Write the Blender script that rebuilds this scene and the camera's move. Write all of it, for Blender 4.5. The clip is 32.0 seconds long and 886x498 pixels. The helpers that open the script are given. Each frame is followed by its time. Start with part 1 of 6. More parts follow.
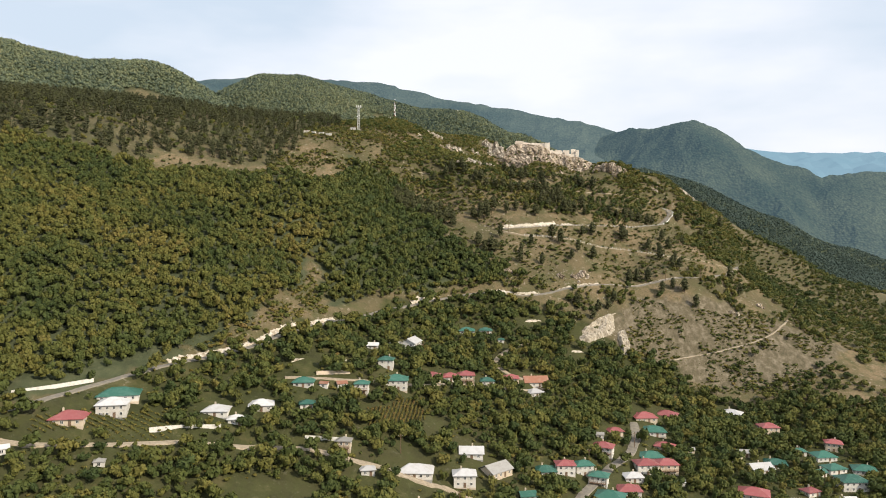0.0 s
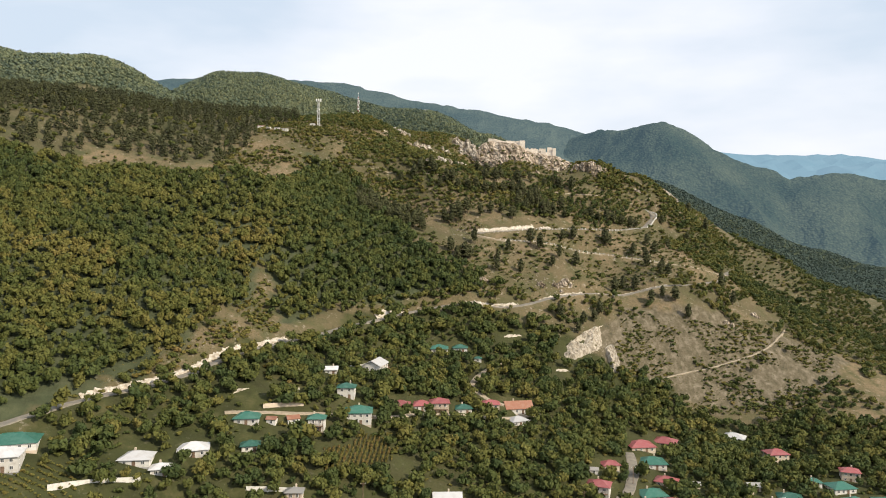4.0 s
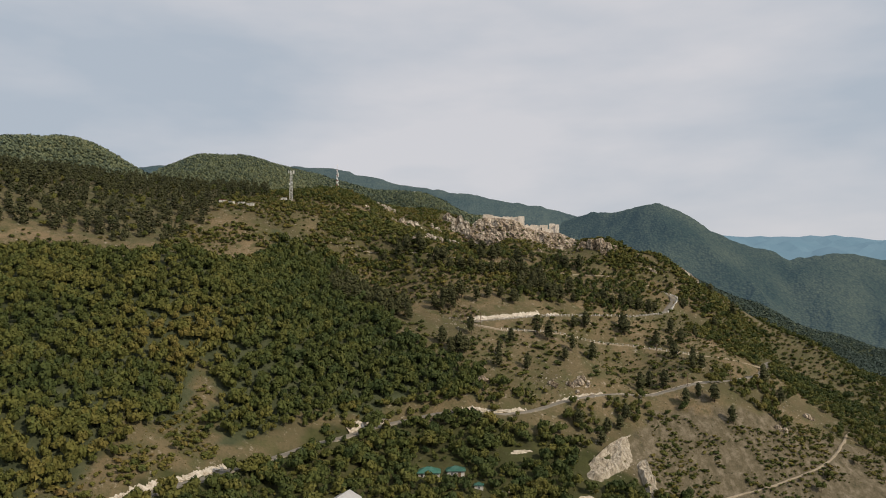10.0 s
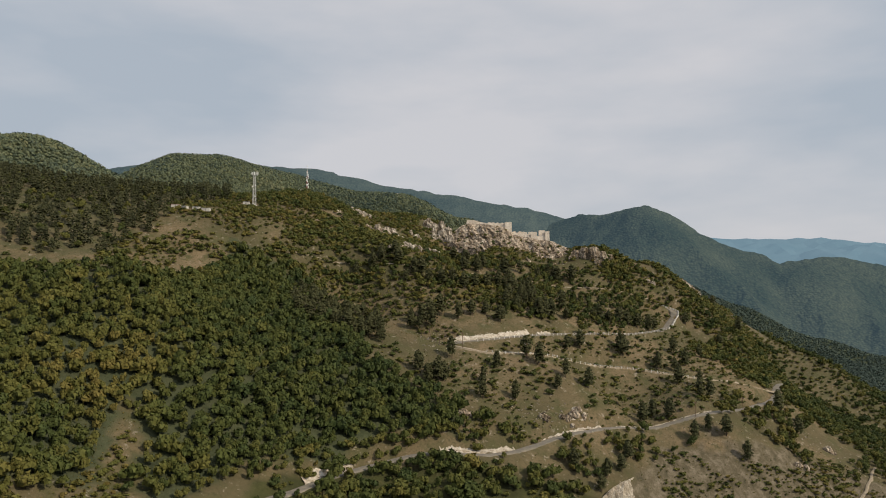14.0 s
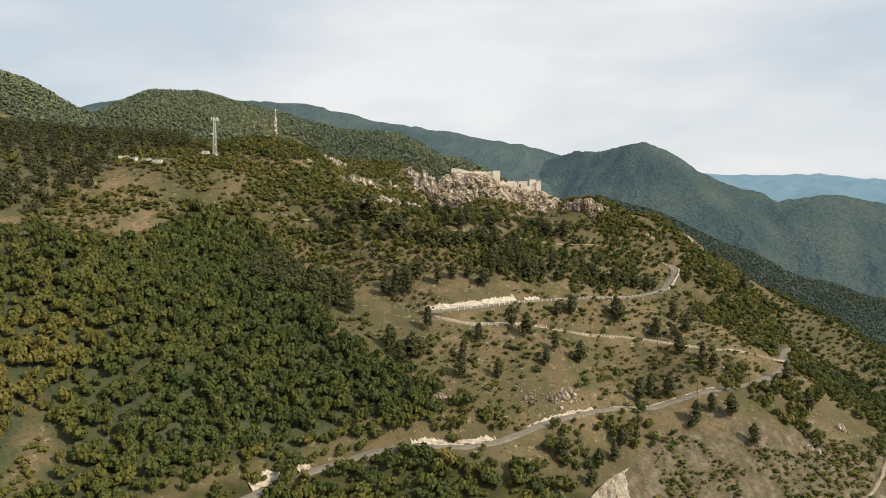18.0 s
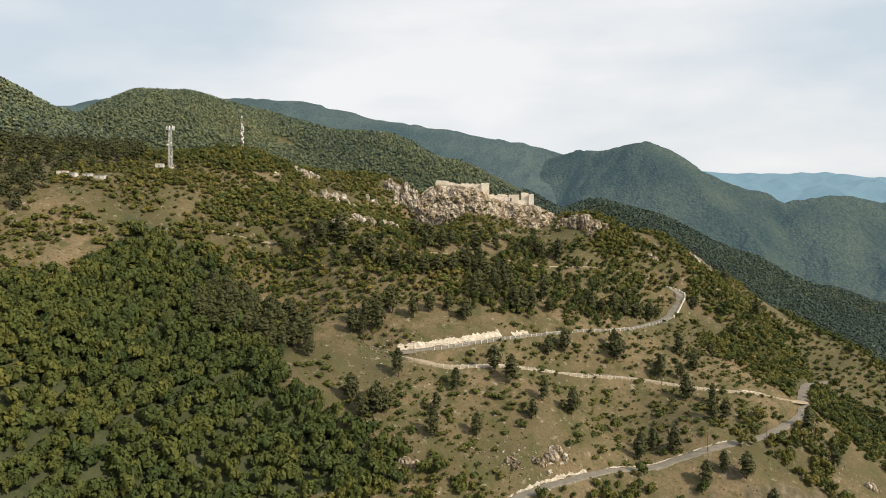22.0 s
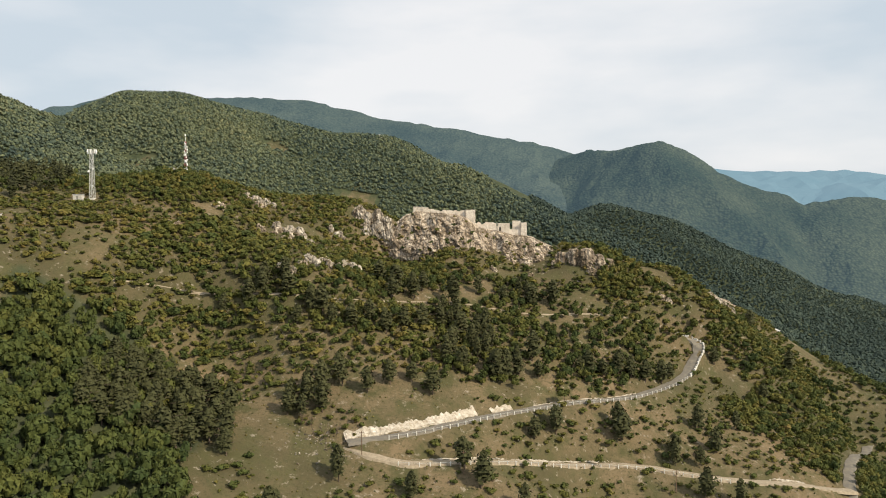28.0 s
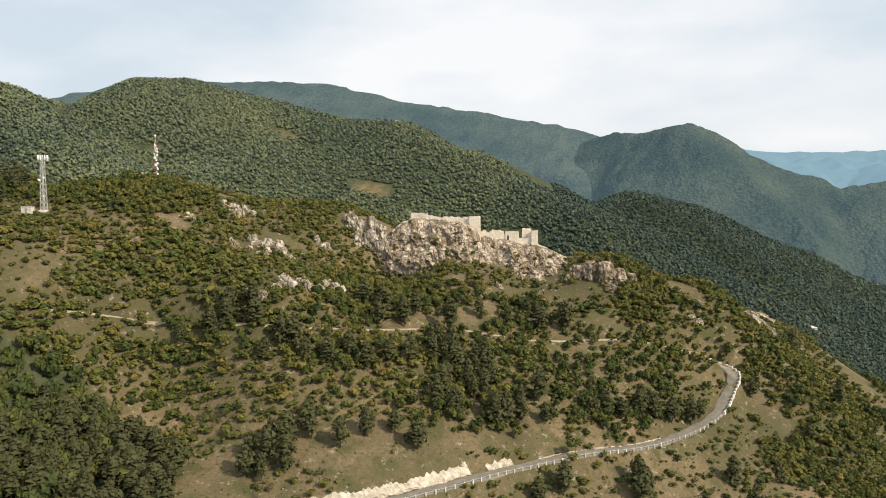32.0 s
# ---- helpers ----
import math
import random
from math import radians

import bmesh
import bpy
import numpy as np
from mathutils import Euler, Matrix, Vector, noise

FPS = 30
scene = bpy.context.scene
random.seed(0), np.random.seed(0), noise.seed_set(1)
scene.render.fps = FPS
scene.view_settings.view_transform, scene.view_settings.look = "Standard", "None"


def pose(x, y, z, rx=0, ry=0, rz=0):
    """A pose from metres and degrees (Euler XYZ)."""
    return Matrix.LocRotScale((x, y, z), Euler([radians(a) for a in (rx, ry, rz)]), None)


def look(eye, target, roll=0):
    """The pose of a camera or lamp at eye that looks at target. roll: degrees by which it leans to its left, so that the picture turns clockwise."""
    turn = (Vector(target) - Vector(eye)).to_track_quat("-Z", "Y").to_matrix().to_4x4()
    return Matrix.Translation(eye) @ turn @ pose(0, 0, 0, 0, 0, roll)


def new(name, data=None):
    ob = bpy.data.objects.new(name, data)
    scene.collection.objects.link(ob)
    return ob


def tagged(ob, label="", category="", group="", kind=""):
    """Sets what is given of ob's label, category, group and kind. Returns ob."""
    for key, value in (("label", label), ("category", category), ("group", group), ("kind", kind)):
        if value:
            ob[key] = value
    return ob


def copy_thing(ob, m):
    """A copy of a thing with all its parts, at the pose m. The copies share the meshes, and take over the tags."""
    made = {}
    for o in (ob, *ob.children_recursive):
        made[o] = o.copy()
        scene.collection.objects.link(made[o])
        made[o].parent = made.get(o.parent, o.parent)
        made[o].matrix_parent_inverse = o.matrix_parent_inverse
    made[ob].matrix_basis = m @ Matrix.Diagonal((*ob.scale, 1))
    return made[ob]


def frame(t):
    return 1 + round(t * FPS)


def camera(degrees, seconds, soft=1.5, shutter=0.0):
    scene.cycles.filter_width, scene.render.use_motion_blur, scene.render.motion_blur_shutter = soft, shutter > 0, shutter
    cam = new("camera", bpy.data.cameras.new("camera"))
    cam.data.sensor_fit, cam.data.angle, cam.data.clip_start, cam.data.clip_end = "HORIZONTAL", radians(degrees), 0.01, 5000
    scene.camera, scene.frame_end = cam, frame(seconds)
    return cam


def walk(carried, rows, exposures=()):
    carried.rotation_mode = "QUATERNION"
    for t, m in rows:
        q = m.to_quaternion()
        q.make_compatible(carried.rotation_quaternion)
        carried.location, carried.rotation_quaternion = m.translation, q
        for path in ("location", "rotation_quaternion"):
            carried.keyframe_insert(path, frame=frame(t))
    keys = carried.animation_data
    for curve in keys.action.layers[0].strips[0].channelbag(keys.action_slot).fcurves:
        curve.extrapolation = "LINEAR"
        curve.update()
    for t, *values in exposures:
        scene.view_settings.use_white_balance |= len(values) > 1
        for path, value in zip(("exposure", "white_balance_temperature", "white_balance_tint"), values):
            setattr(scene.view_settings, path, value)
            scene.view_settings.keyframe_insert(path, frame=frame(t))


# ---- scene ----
cam = camera(62, 32.0, soft=1.0)
# seconds, place in metres, heading, pitch and roll in degrees
PATH = [
    (0, 0.00, 0.00, 130.00, 8.111, -2.565, 0.476),
    (0.5, -0.88, 6.18, 130.05, 8.104, -2.479, 0.470),
    (1, -1.79, 12.36, 130.07, 8.070, -2.480, 0.441),
    (1.5, -2.73, 18.55, 130.08, 8.043, -2.436, 0.444),
    (2, -3.73, 24.75, 130.07, 7.376, -2.427, 0.466),
    (2.5, -4.80, 30.98, 130.07, 6.312, -2.369, 0.351),
    (3, -5.88, 37.26, 130.07, 6.039, -2.334, 0.319),
    (3.5, -6.92, 43.57, 130.11, 5.797, -2.321, 0.303),
    (5.5, -10.40, 69.19, 130.46, 5.155, -2.325, 0.220),
    (6, -11.02, 75.67, 130.50, 5.010, -2.305, 0.192),
    (6.5, -11.51, 82.19, 130.51, 4.934, -2.318, 0.185),
    (7, -11.93, 88.75, 130.52, 4.886, -2.343, 0.180),
    (7.5, -12.32, 95.36, 130.54, 4.831, -2.349, 0.172),
    (8, -12.77, 102.00, 130.57, 4.794, -2.369, 0.106),
    (8.5, -13.28, 108.66, 130.61, 4.936, 1.204, -0.141),
    (9, -13.79, 115.30, 130.58, 5.184, 4.637, -0.357),
    (9.5, -14.23, 121.93, 130.51, 5.039, 4.424, -0.382),
    (10, -14.56, 128.57, 130.51, 4.911, 4.327, -0.329),
    (10.5, -14.79, 135.18, 130.69, 4.769, 4.239, -0.250),
    (11, -14.91, 141.73, 131.15, 4.676, 4.122, -0.200),
    (11.5, -14.93, 148.18, 131.97, 4.497, 4.238, -0.168),
    (12, -14.88, 154.44, 133.18, 4.271, 4.368, -0.173),
    (12.5, -14.77, 160.45, 134.68, 4.136, 4.396, -0.248),
    (13, -14.57, 166.24, 136.40, 4.037, 4.390, -0.306),
    (13.5, -14.25, 171.84, 138.22, 3.945, 4.370, -0.321),
    (14, -13.82, 177.28, 140.08, 3.875, 4.383, -0.317),
    (14.5, -13.28, 182.59, 141.93, 3.848, 4.349, -0.301),
    (16.5, -10.37, 202.92, 149.22, 3.561, 2.845, -0.290),
    (17, -9.47, 208.10, 151.08, 3.574, -0.671, -0.295),
    (17.5, -8.53, 213.33, 152.93, 3.547, -0.672, -0.363),
    (18, -7.53, 218.65, 154.79, 3.565, -0.716, -0.417),
    (18.5, -6.49, 224.06, 156.63, 3.581, -0.751, -0.455),
    (19, -5.38, 229.55, 158.44, 3.619, -0.835, -0.376),
    (19.5, -4.22, 235.10, 160.20, 3.658, -0.855, -0.380),
    (20, -3.01, 240.69, 161.93, 3.696, -0.903, -0.275),
    (20.5, -1.75, 246.30, 163.65, 3.703, -0.970, -0.313),
    (21, -0.49, 251.87, 165.37, 3.728, -0.982, -0.326),
    (21.5, 0.72, 257.38, 167.10, 3.739, -0.978, -0.334),
    (22, 1.87, 262.85, 168.82, 3.775, -1.006, -0.342),
    (22.5, 2.97, 268.26, 170.53, 3.780, -1.043, -0.324),
    (23, 4.04, 273.64, 172.25, 3.803, -1.044, -0.280),
    (23.5, 5.13, 279.02, 173.97, 3.769, -1.067, -0.203),
    (24, 6.28, 284.42, 175.73, 3.787, -1.077, -0.191),
    (24.5, 7.49, 289.84, 177.53, 3.778, -1.096, -0.229),
    (25, 8.73, 295.30, 179.35, 3.907, -1.131, -0.311),
    (25.5, 9.99, 300.77, 181.18, 3.991, -1.159, -0.274),
    (27.5, 15.09, 322.74, 188.39, 4.710, -1.284, -0.396),
    (28, 16.29, 328.26, 190.09, 4.755, -1.323, -0.433),
    (28.5, 17.47, 333.81, 191.75, 4.758, -1.323, -0.383),
    (29, 18.64, 339.37, 193.41, 4.768, -1.332, -0.372),
    (29.5, 19.77, 344.93, 195.10, 5.606, -1.360, -0.403),
    (30, 20.86, 350.49, 196.80, 5.932, -1.369, -0.463),
    (30.5, 21.89, 356.00, 198.46, 6.128, -1.373, -0.533),
    (31, 22.92, 361.47, 200.11, 6.374, -1.429, -0.593),
    (31.5, 23.95, 366.92, 201.79, 6.603, -2.252, -0.630),
    (32, 24.99, 372.37, 203.51, 6.805, -2.755, -0.649),
]
EXPOSURES = ((0, 0.04, 6250, 12), (8.0, 0.04, 6300, 12), (9, -0.12, 6400, 12), (9.6, -0.45, 6400, 13), (10.2, -0.68, 6400, 13), (11, -0.72, 6400, 13), (15.5, -0.62, 6400, 12),
             (16.9, -0.40, 6500, 10), (19, -0.10, 6550, 10), (26, -0.14, 6550, 10), (31, -0.14, 6500, 10), (32, -0.02, 6500, 10))
walk(cam, [(t, pose(x, y, z, 90 + pitch, 0, turn) @ pose(0, 0, 0, 0, 0, roll))
           for t, x, y, z, turn, pitch, roll in PATH], EXPOSURES)

# ---------------------------------------------------------------- sky and sun
SUN_TURN, SUN_HEIGHT = 118.0, 36.0
world = bpy.data.worlds.new("hazy_sky")
scene.world = world
world.use_nodes = True
wt = world.node_tree
sky = wt.nodes.new("ShaderNodeTexSky")
sky.sky_type, sky.sun_disc = "NISHITA", False
sky.sun_elevation, sky.sun_rotation = radians(SUN_HEIGHT), radians(SUN_TURN)
sky.air_density, sky.dust_density = 1.2, 3.0
coord = wt.nodes.new("ShaderNodeTexCoord")
stretch = wt.nodes.new("ShaderNodeMapping")
stretch.inputs["Scale"].default_value = (1.6, 1.6, 5.0)
cloud = wt.nodes.new("ShaderNodeTexNoise")
cloud.inputs["Scale"].default_value, cloud.inputs["Detail"].default_value, cloud.inputs["Roughness"].default_value = 1.3, 5, 0.5
tone = wt.nodes.new("ShaderNodeValToRGB")
tone.color_ramp.elements[0].position, tone.color_ramp.elements[0].color = 0.34, (0.60, 0.68, 0.75, 1)
tone.color_ramp.elements[1].position, tone.color_ramp.elements[1].color = 0.60, (0.88, 0.882, 0.89, 1)
split = wt.nodes.new("ShaderNodeSeparateXYZ")
aside, thin = wt.nodes.new("ShaderNodeMath"), wt.nodes.new("ShaderNodeMath")
aside.operation, thin.operation = "ABSOLUTE", "MULTIPLY_ADD"
thin.inputs[1].default_value = -0.30
wt.links.new(coord.outputs["Generated"], split.inputs[0])
wt.links.new(split.outputs[0], aside.inputs[0])
wt.links.new(aside.outputs[0], thin.inputs[0])
lift = wt.nodes.new("ShaderNodeMath")
lift.inputs[1].default_value = 0.07
wt.links.new(cloud.outputs[0], lift.inputs[0])
wt.links.new(lift.outputs[0], thin.inputs[2])
clear = wt.nodes.new("ShaderNodeBackground")
clear.inputs[1].default_value = 0.10
veil = wt.nodes.new("ShaderNodeBackground")
veil.inputs[1].default_value = 1.22
mix = wt.nodes.new("ShaderNodeMixShader")
mix.inputs[0].default_value = 0.86
for a, b in ((coord.outputs["Generated"], stretch.inputs[0]), (stretch.outputs[0], cloud.inputs["Vector"]), (thin.outputs[0], tone.inputs[0]),
             (tone.outputs[0], veil.inputs[0]), (sky.outputs[0], clear.inputs[0]), (clear.outputs[0], mix.inputs[1]),
             (veil.outputs[0], mix.inputs[2]), (mix.outputs[0], wt.nodes["World Output"].inputs[0])):
    wt.links.new(a, b)
sun = new("sun", bpy.data.lights.new("sun", "SUN"))
sun.data.energy, sun.data.angle, sun.data.color = 5.0, radians(0.9), (1.0, 0.87, 0.66)
sun.matrix_world = look((math.sin(radians(SUN_TURN)) * math.cos(radians(SUN_HEIGHT)), math.cos(radians(SUN_TURN)) * math.cos(radians(SUN_HEIGHT)),
                         math.sin(radians(SUN_HEIGHT))), (0, 0, 0))

# ---------------------------------------------------------------- materials


class Mat:
    """A small builder for node materials."""

    def __init__(self, name, rough=0.8, metal=0.0, spec=0.3):
        self.m = bpy.data.materials.new(name)
        self.m.use_nodes = True
        self.t = self.m.node_tree
        self.p = self.t.nodes["Principled BSDF"]
        self.p.inputs["Roughness"].default_value, self.p.inputs["Metallic"].default_value = rough, metal
        self.p.inputs["Specular IOR Level"].default_value = spec
        self.where = self.t.nodes.new("ShaderNodeTexCoord").outputs["Object"]

    def link(self, a, b):
        self.t.links.new(a, b)

    def place(self, world_space):
        return self.t.nodes.new("ShaderNodeNewGeometry").outputs["Position"] if world_space else self.where

    def noise(self, scale, detail=4, rough=0.55, world_space=True, stretch=None):
        n = self.t.nodes.new("ShaderNodeTexNoise")
        n.inputs["Scale"].default_value, n.inputs["Detail"].default_value, n.inputs["Roughness"].default_value = scale, detail, rough
        v = self.place(world_space)
        if stretch:
            s = self.t.nodes.new("ShaderNodeMapping")
            s.inputs["Scale"].default_value = stretch
            self.link(v, s.inputs[0])
            v = s.outputs[0]
        self.link(v, n.inputs["Vector"])
        return n.outputs[0]

    def ramp(self, value, *stops):
        r = self.t.nodes.new("ShaderNodeValToRGB")
        while len(r.color_ramp.elements) < len(stops):
            r.color_ramp.elements.new(0.5)
        for e, (at, c) in zip(r.color_ramp.elements, stops):
            e.position, e.color = at, (*c, 1)
        self.link(value, r.inputs[0])
        return r.outputs[0]

    def blend(self, factor, a, b, mode="MIX"):
        n = self.t.nodes.new("ShaderNodeMix")
        n.data_type, n.blend_type = "RGBA", mode
        for v, i in ((factor, 0), (a, 6), (b, 7)):
            if isinstance(v, (int, float)):
                n.inputs[i].default_value = v
            elif isinstance(v, tuple):
                n.inputs[i].default_value = (*v, 1)
            else:
                self.link(v, n.inputs[i])
        return n.outputs[2]

    def math(self, op, a, b):
        n = self.t.nodes.new("ShaderNodeMath")
        n.operation = op
        for v, i in ((a, 0), (b, 1)):
            if isinstance(v, (int, float)):
                n.inputs[i].default_value = v
            else:
                self.link(v, n.inputs[i])
        return n.outputs[0]

    def attribute(self, name):
        n = self.t.nodes.new("ShaderNodeAttribute")
        n.attribute_name = name
        return n.outputs["Fac"]

    def island(self):
        return self.t.nodes.new("ShaderNodeNewGeometry").outputs["Random Per Island"]

    def each(self):
        return self.t.nodes.new("ShaderNodeObjectInfo").outputs["Random"]

    def color(self, c):
        if isinstance(c, tuple):
            self.p.inputs["Base Color"].default_value = (*c, 1)
        else:
            self.link(c, self.p.inputs["Base Color"])
        return self

    def bump(self, value, strength=0.4, distance=0.3):
        b = self.t.nodes.new("ShaderNodeBump")
        b.inputs["Strength"].default_value, b.inputs["Distance"].default_value = strength, distance
        self.link(value, b.inputs["Height"])
        self.link(b.outputs[0], self.p.inputs["Normal"])
        return self


def ground_material():
    m = Mat("dry_hillside", 0.95, spec=0.1)
    big, mid, fine = m.noise(0.02, 5), m.noise(0.11, 6, 0.65), m.noise(0.9, 6, 0.7)
    grass = m.ramp(big, (0.36, (0.088, 0.077, 0.041)), (0.50, (0.138, 0.110, 0.062)), (0.64, (0.192, 0.144, 0.086)))
    grass = m.blend(m.ramp(mid, (0.46, (0, 0, 0)), (0.62, (1, 1, 1))), grass, (0.090, 0.086, 0.040))
    grass = m.blend(m.ramp(fine, (0.50, (0, 0, 0)), (0.68, (0.9, 0.9, 0.9))), grass, (0.066, 0.064, 0.032))
    stony = m.noise(0.35, 7, 0.75)
    grass = m.blend(m.ramp(stony, (0.58, (0, 0, 0)), (0.66, (0.8, 0.8, 0.8))), grass, (0.33, 0.285, 0.225))
    scree = m.ramp(m.noise(0.25, 8, 0.8, stretch=(1, 0.5, 1)), (0.36, (0.066, 0.060, 0.036)), (0.50, (0.122, 0.102, 0.066)), (0.68, (0.235, 0.20, 0.150)))
    base = m.blend(m.attribute("scree"), grass, scree)
    lush = m.ramp(mid, (0.35, (0.022, 0.030, 0.011)), (0.55, (0.042, 0.050, 0.017)), (0.7, (0.092, 0.082, 0.038)))
    base = m.blend(m.attribute("lush"), base, lush)
    woods = m.ramp(m.noise(0.10, 8, 0.75), (0.34, (0.034, 0.044, 0.024)), (0.5, (0.056, 0.068, 0.036)), (0.68, (0.084, 0.094, 0.050)))
    base = m.blend(m.attribute("woods"), base, woods)
    m.color(base)
    return m.bump(m.math("ADD", fine, stony), 0.5, 0.6).m


def leaf_material(name, stops, hue=0.11):
    m = Mat(name, 0.75, spec=0.15)
    tint = m.math("ADD", m.attribute("tint"), m.math("MULTIPLY", m.math("SUBTRACT", m.island(), 0.5), hue))
    tint = m.math("ADD", tint, m.math("MULTIPLY", m.math("SUBTRACT", m.noise(0.012, 3), 0.5), 0.35))
    c = m.ramp(tint, *stops)
    dark = m.ramp(m.noise(0.9, 3), (0.3, (0.72, 0.72, 0.72)), (0.7, (1.2, 1.2, 1.2)))
    return m.color(m.blend(1.0, c, dark, "MULTIPLY")).m


def rock_material(name, a, b, c, scale=0.12):
    m = Mat(name, 0.92, spec=0.15)
    seams = m.noise(scale, 8, 0.7, stretch=(1.3, 1.3, 0.55))
    base = m.ramp(seams, (0.34, a), (0.48, b), (0.60, c))
    stain = m.noise(scale * 0.6, 4, 0.6, stretch=(1.8, 1.8, 0.35))
    base = m.blend(m.ramp(stain, (0.50, (0, 0, 0)), (0.62, (0.8, 0.8, 0.8))), base, (0.15, 0.112, 0.07))
    tilt = m.t.nodes.new("ShaderNodeMapping")
    tilt.inputs["Rotation"].default_value, tilt.inputs["Scale"].default_value = (0.2, 0.5, 0.3), (1.0, 1.0, 0.42)
    bent = m.t.nodes.new("ShaderNodeVectorMath")
    wob = m.t.nodes.new("ShaderNodeTexNoise")
    wob.inputs["Scale"].default_value = 0.35
    m.link(m.place(True), wob.inputs["Vector"])
    bent.operation = "MULTIPLY_ADD"
    bent.inputs[1].default_value = (3.0, 3.0, 3.0)
    m.link(wob.outputs["Color"], bent.inputs[0])
    m.link(m.place(True), bent.inputs[2])
    m.link(bent.outputs[0], tilt.inputs[0])
    crack = m.t.nodes.new("ShaderNodeTexVoronoi")
    crack.feature = "DISTANCE_TO_EDGE"
    crack.inputs["Scale"].default_value = 0.34
    m.link(tilt.outputs[0], crack.inputs["Vector"])
    base = m.blend(m.ramp(crack.outputs["Distance"], (0.01, (0.6, 0.6, 0.6)), (0.08, (0, 0, 0))), base, (0.075, 0.06, 0.045))
    grit = m.noise(1.1, 8, 0.75)
    base = m.blend(m.ramp(grit, (0.54, (0, 0, 0)), (0.72, (0.6, 0.6, 0.6))), base, (0.10, 0.09, 0.062))
    deep = m.ramp(crack.outputs["Distance"], (0.0, (0, 0, 0)), (0.16, (1, 1, 1)))
    return m.color(base).bump(m.math("ADD", m.math("ADD", grit, seams), deep), 0.9, 1.0).m


def plaster_material(name, c, dirt=(0.30, 0.26, 0.21), amount=0.6):
    m = Mat(name, 0.9, spec=0.15)
    n = m.noise(0.8, 6, 0.65)
    each = m.ramp(m.each(), (0.0, tuple(v * 0.84 for v in c)), (1.0, tuple(min(1, v * 1.08) for v in c)))
    return m.color(m.blend(m.ramp(n, (0.48, (0, 0, 0)), (0.75, (amount, amount, amount))), each, dirt)).bump(n, 0.2, 0.05).m


def sheet_material(name, c, worn):
    m = Mat(name, 0.45, spec=0.4)
    n, f = m.noise(0.5, 5, 0.6), m.noise(2.5, 6, 0.7)
    each = m.ramp(m.each(), (0.0, tuple(v * 0.75 for v in c)), (1.0, tuple(v * 1.15 for v in c)))
    base = m.blend(m.ramp(n, (0.45, (0, 0, 0)), (0.75, (0.55, 0.55, 0.55))), each, worn)
    w = m.t.nodes.new("ShaderNodeTexWave")
    w.inputs["Scale"].default_value = 1.2
    m.link(m.where, w.inputs["Vector"])
    return m.color(base).bump(m.math("ADD", w.outputs[1], f), 0.25, 0.06).m


def masonry_material():
    m = Mat("pale_masonry", 0.95, spec=0.1)
    course = m.noise(1.6, 6, 0.75, stretch=(1, 1, 2.6))
    blotch = m.noise(0.22, 5, 0.65)
    base = m.ramp(course, (0.32, (0.44, 0.365, 0.29)), (0.46, (0.72, 0.635, 0.535)), (0.62, (0.82, 0.75, 0.66)))
    base = m.blend(m.ramp(blotch, (0.46, (0, 0, 0)), (0.64, (0.45, 0.45, 0.45))), base, (0.44, 0.36, 0.28))
    return m.color(base).bump(course, 0.9, 0.35).m


GROUND = ground_material()
ASPHALT = (lambda m: m.color(m.blend(m.ramp(m.noise(0.5, 5), (0.4, (0, 0, 0)), (0.7, (1, 1, 1))), (0.17, 0.155, 0.13), (0.25, 0.22, 0.17))).bump(m.noise(6, 3), 0.2, 0.03).m)(Mat("worn_asphalt", 0.9))
DIRT = (lambda m: m.color(m.ramp(m.noise(0.7, 6, 0.7), (0.35, (0.24, 0.195, 0.135)), (0.65, (0.40, 0.335, 0.245)))).bump(m.noise(3, 4), 0.3, 0.05).m)(Mat("pale_dirt", 0.95))
CUT = (lambda m: m.color(m.ramp(m.noise(0.55, 8, 0.75), (0.34, (0.28, 0.225, 0.16)), (0.48, (0.48, 0.42, 0.335)), (0.66, (0.72, 0.67, 0.59)))).bump(m.noise(1.4, 8, 0.75), 0.8, 0.6).m)(Mat("fresh_limestone_cut", 0.95))
QUARRY_CUT = (lambda m: m.color(m.ramp(m.noise(0.45, 8, 0.78, stretch=(1.6, 1.6, 0.5)), (0.36, (0.15, 0.125, 0.088)), (0.50, (0.38, 0.33, 0.255)), (0.66, (0.62, 0.565, 0.475)))).bump(m.noise(1.2, 8, 0.75), 0.9, 0.8).m)(Mat("quarried_limestone", 0.95))
ROCK = rock_material("weathered_limestone", (0.15, 0.118, 0.086), (0.43, 0.350, 0.265), (0.68, 0.585, 0.47), 0.2)
PALE_ROCK = rock_material("pale_limestone", (0.17, 0.145, 0.11), (0.42, 0.365, 0.295), (0.66, 0.60, 0.51), 0.25)
MASONRY = masonry_material()
WHITEWASH = plaster_material("whitewashed_wall", (0.62, 0.595, 0.545))
CREAM = plaster_material("cream_wall", (0.56, 0.47, 0.36))
RED_SHEET = sheet_material("red_metal_sheet", (0.27, 0.075, 0.075), (0.33, 0.15, 0.13))
GREEN_SHEET = sheet_material("green_metal_sheet", (0.03, 0.115, 0.082), (0.10, 0.19, 0.15))
PALE_SHEET = sheet_material("pale_metal_sheet", (0.50, 0.495, 0.49), (0.34, 0.315, 0.29))
GREY_SHEET = sheet_material("grey_slate_sheet", (0.30, 0.29, 0.27), (0.20, 0.18, 0.16))
BROWN_SHEET = sheet_material("rusty_sheet", (0.27, 0.12, 0.07), (0.36, 0.24, 0.17))
PANE = Mat("window_glass", 0.12, spec=0.6).color((0.035, 0.04, 0.045)).m
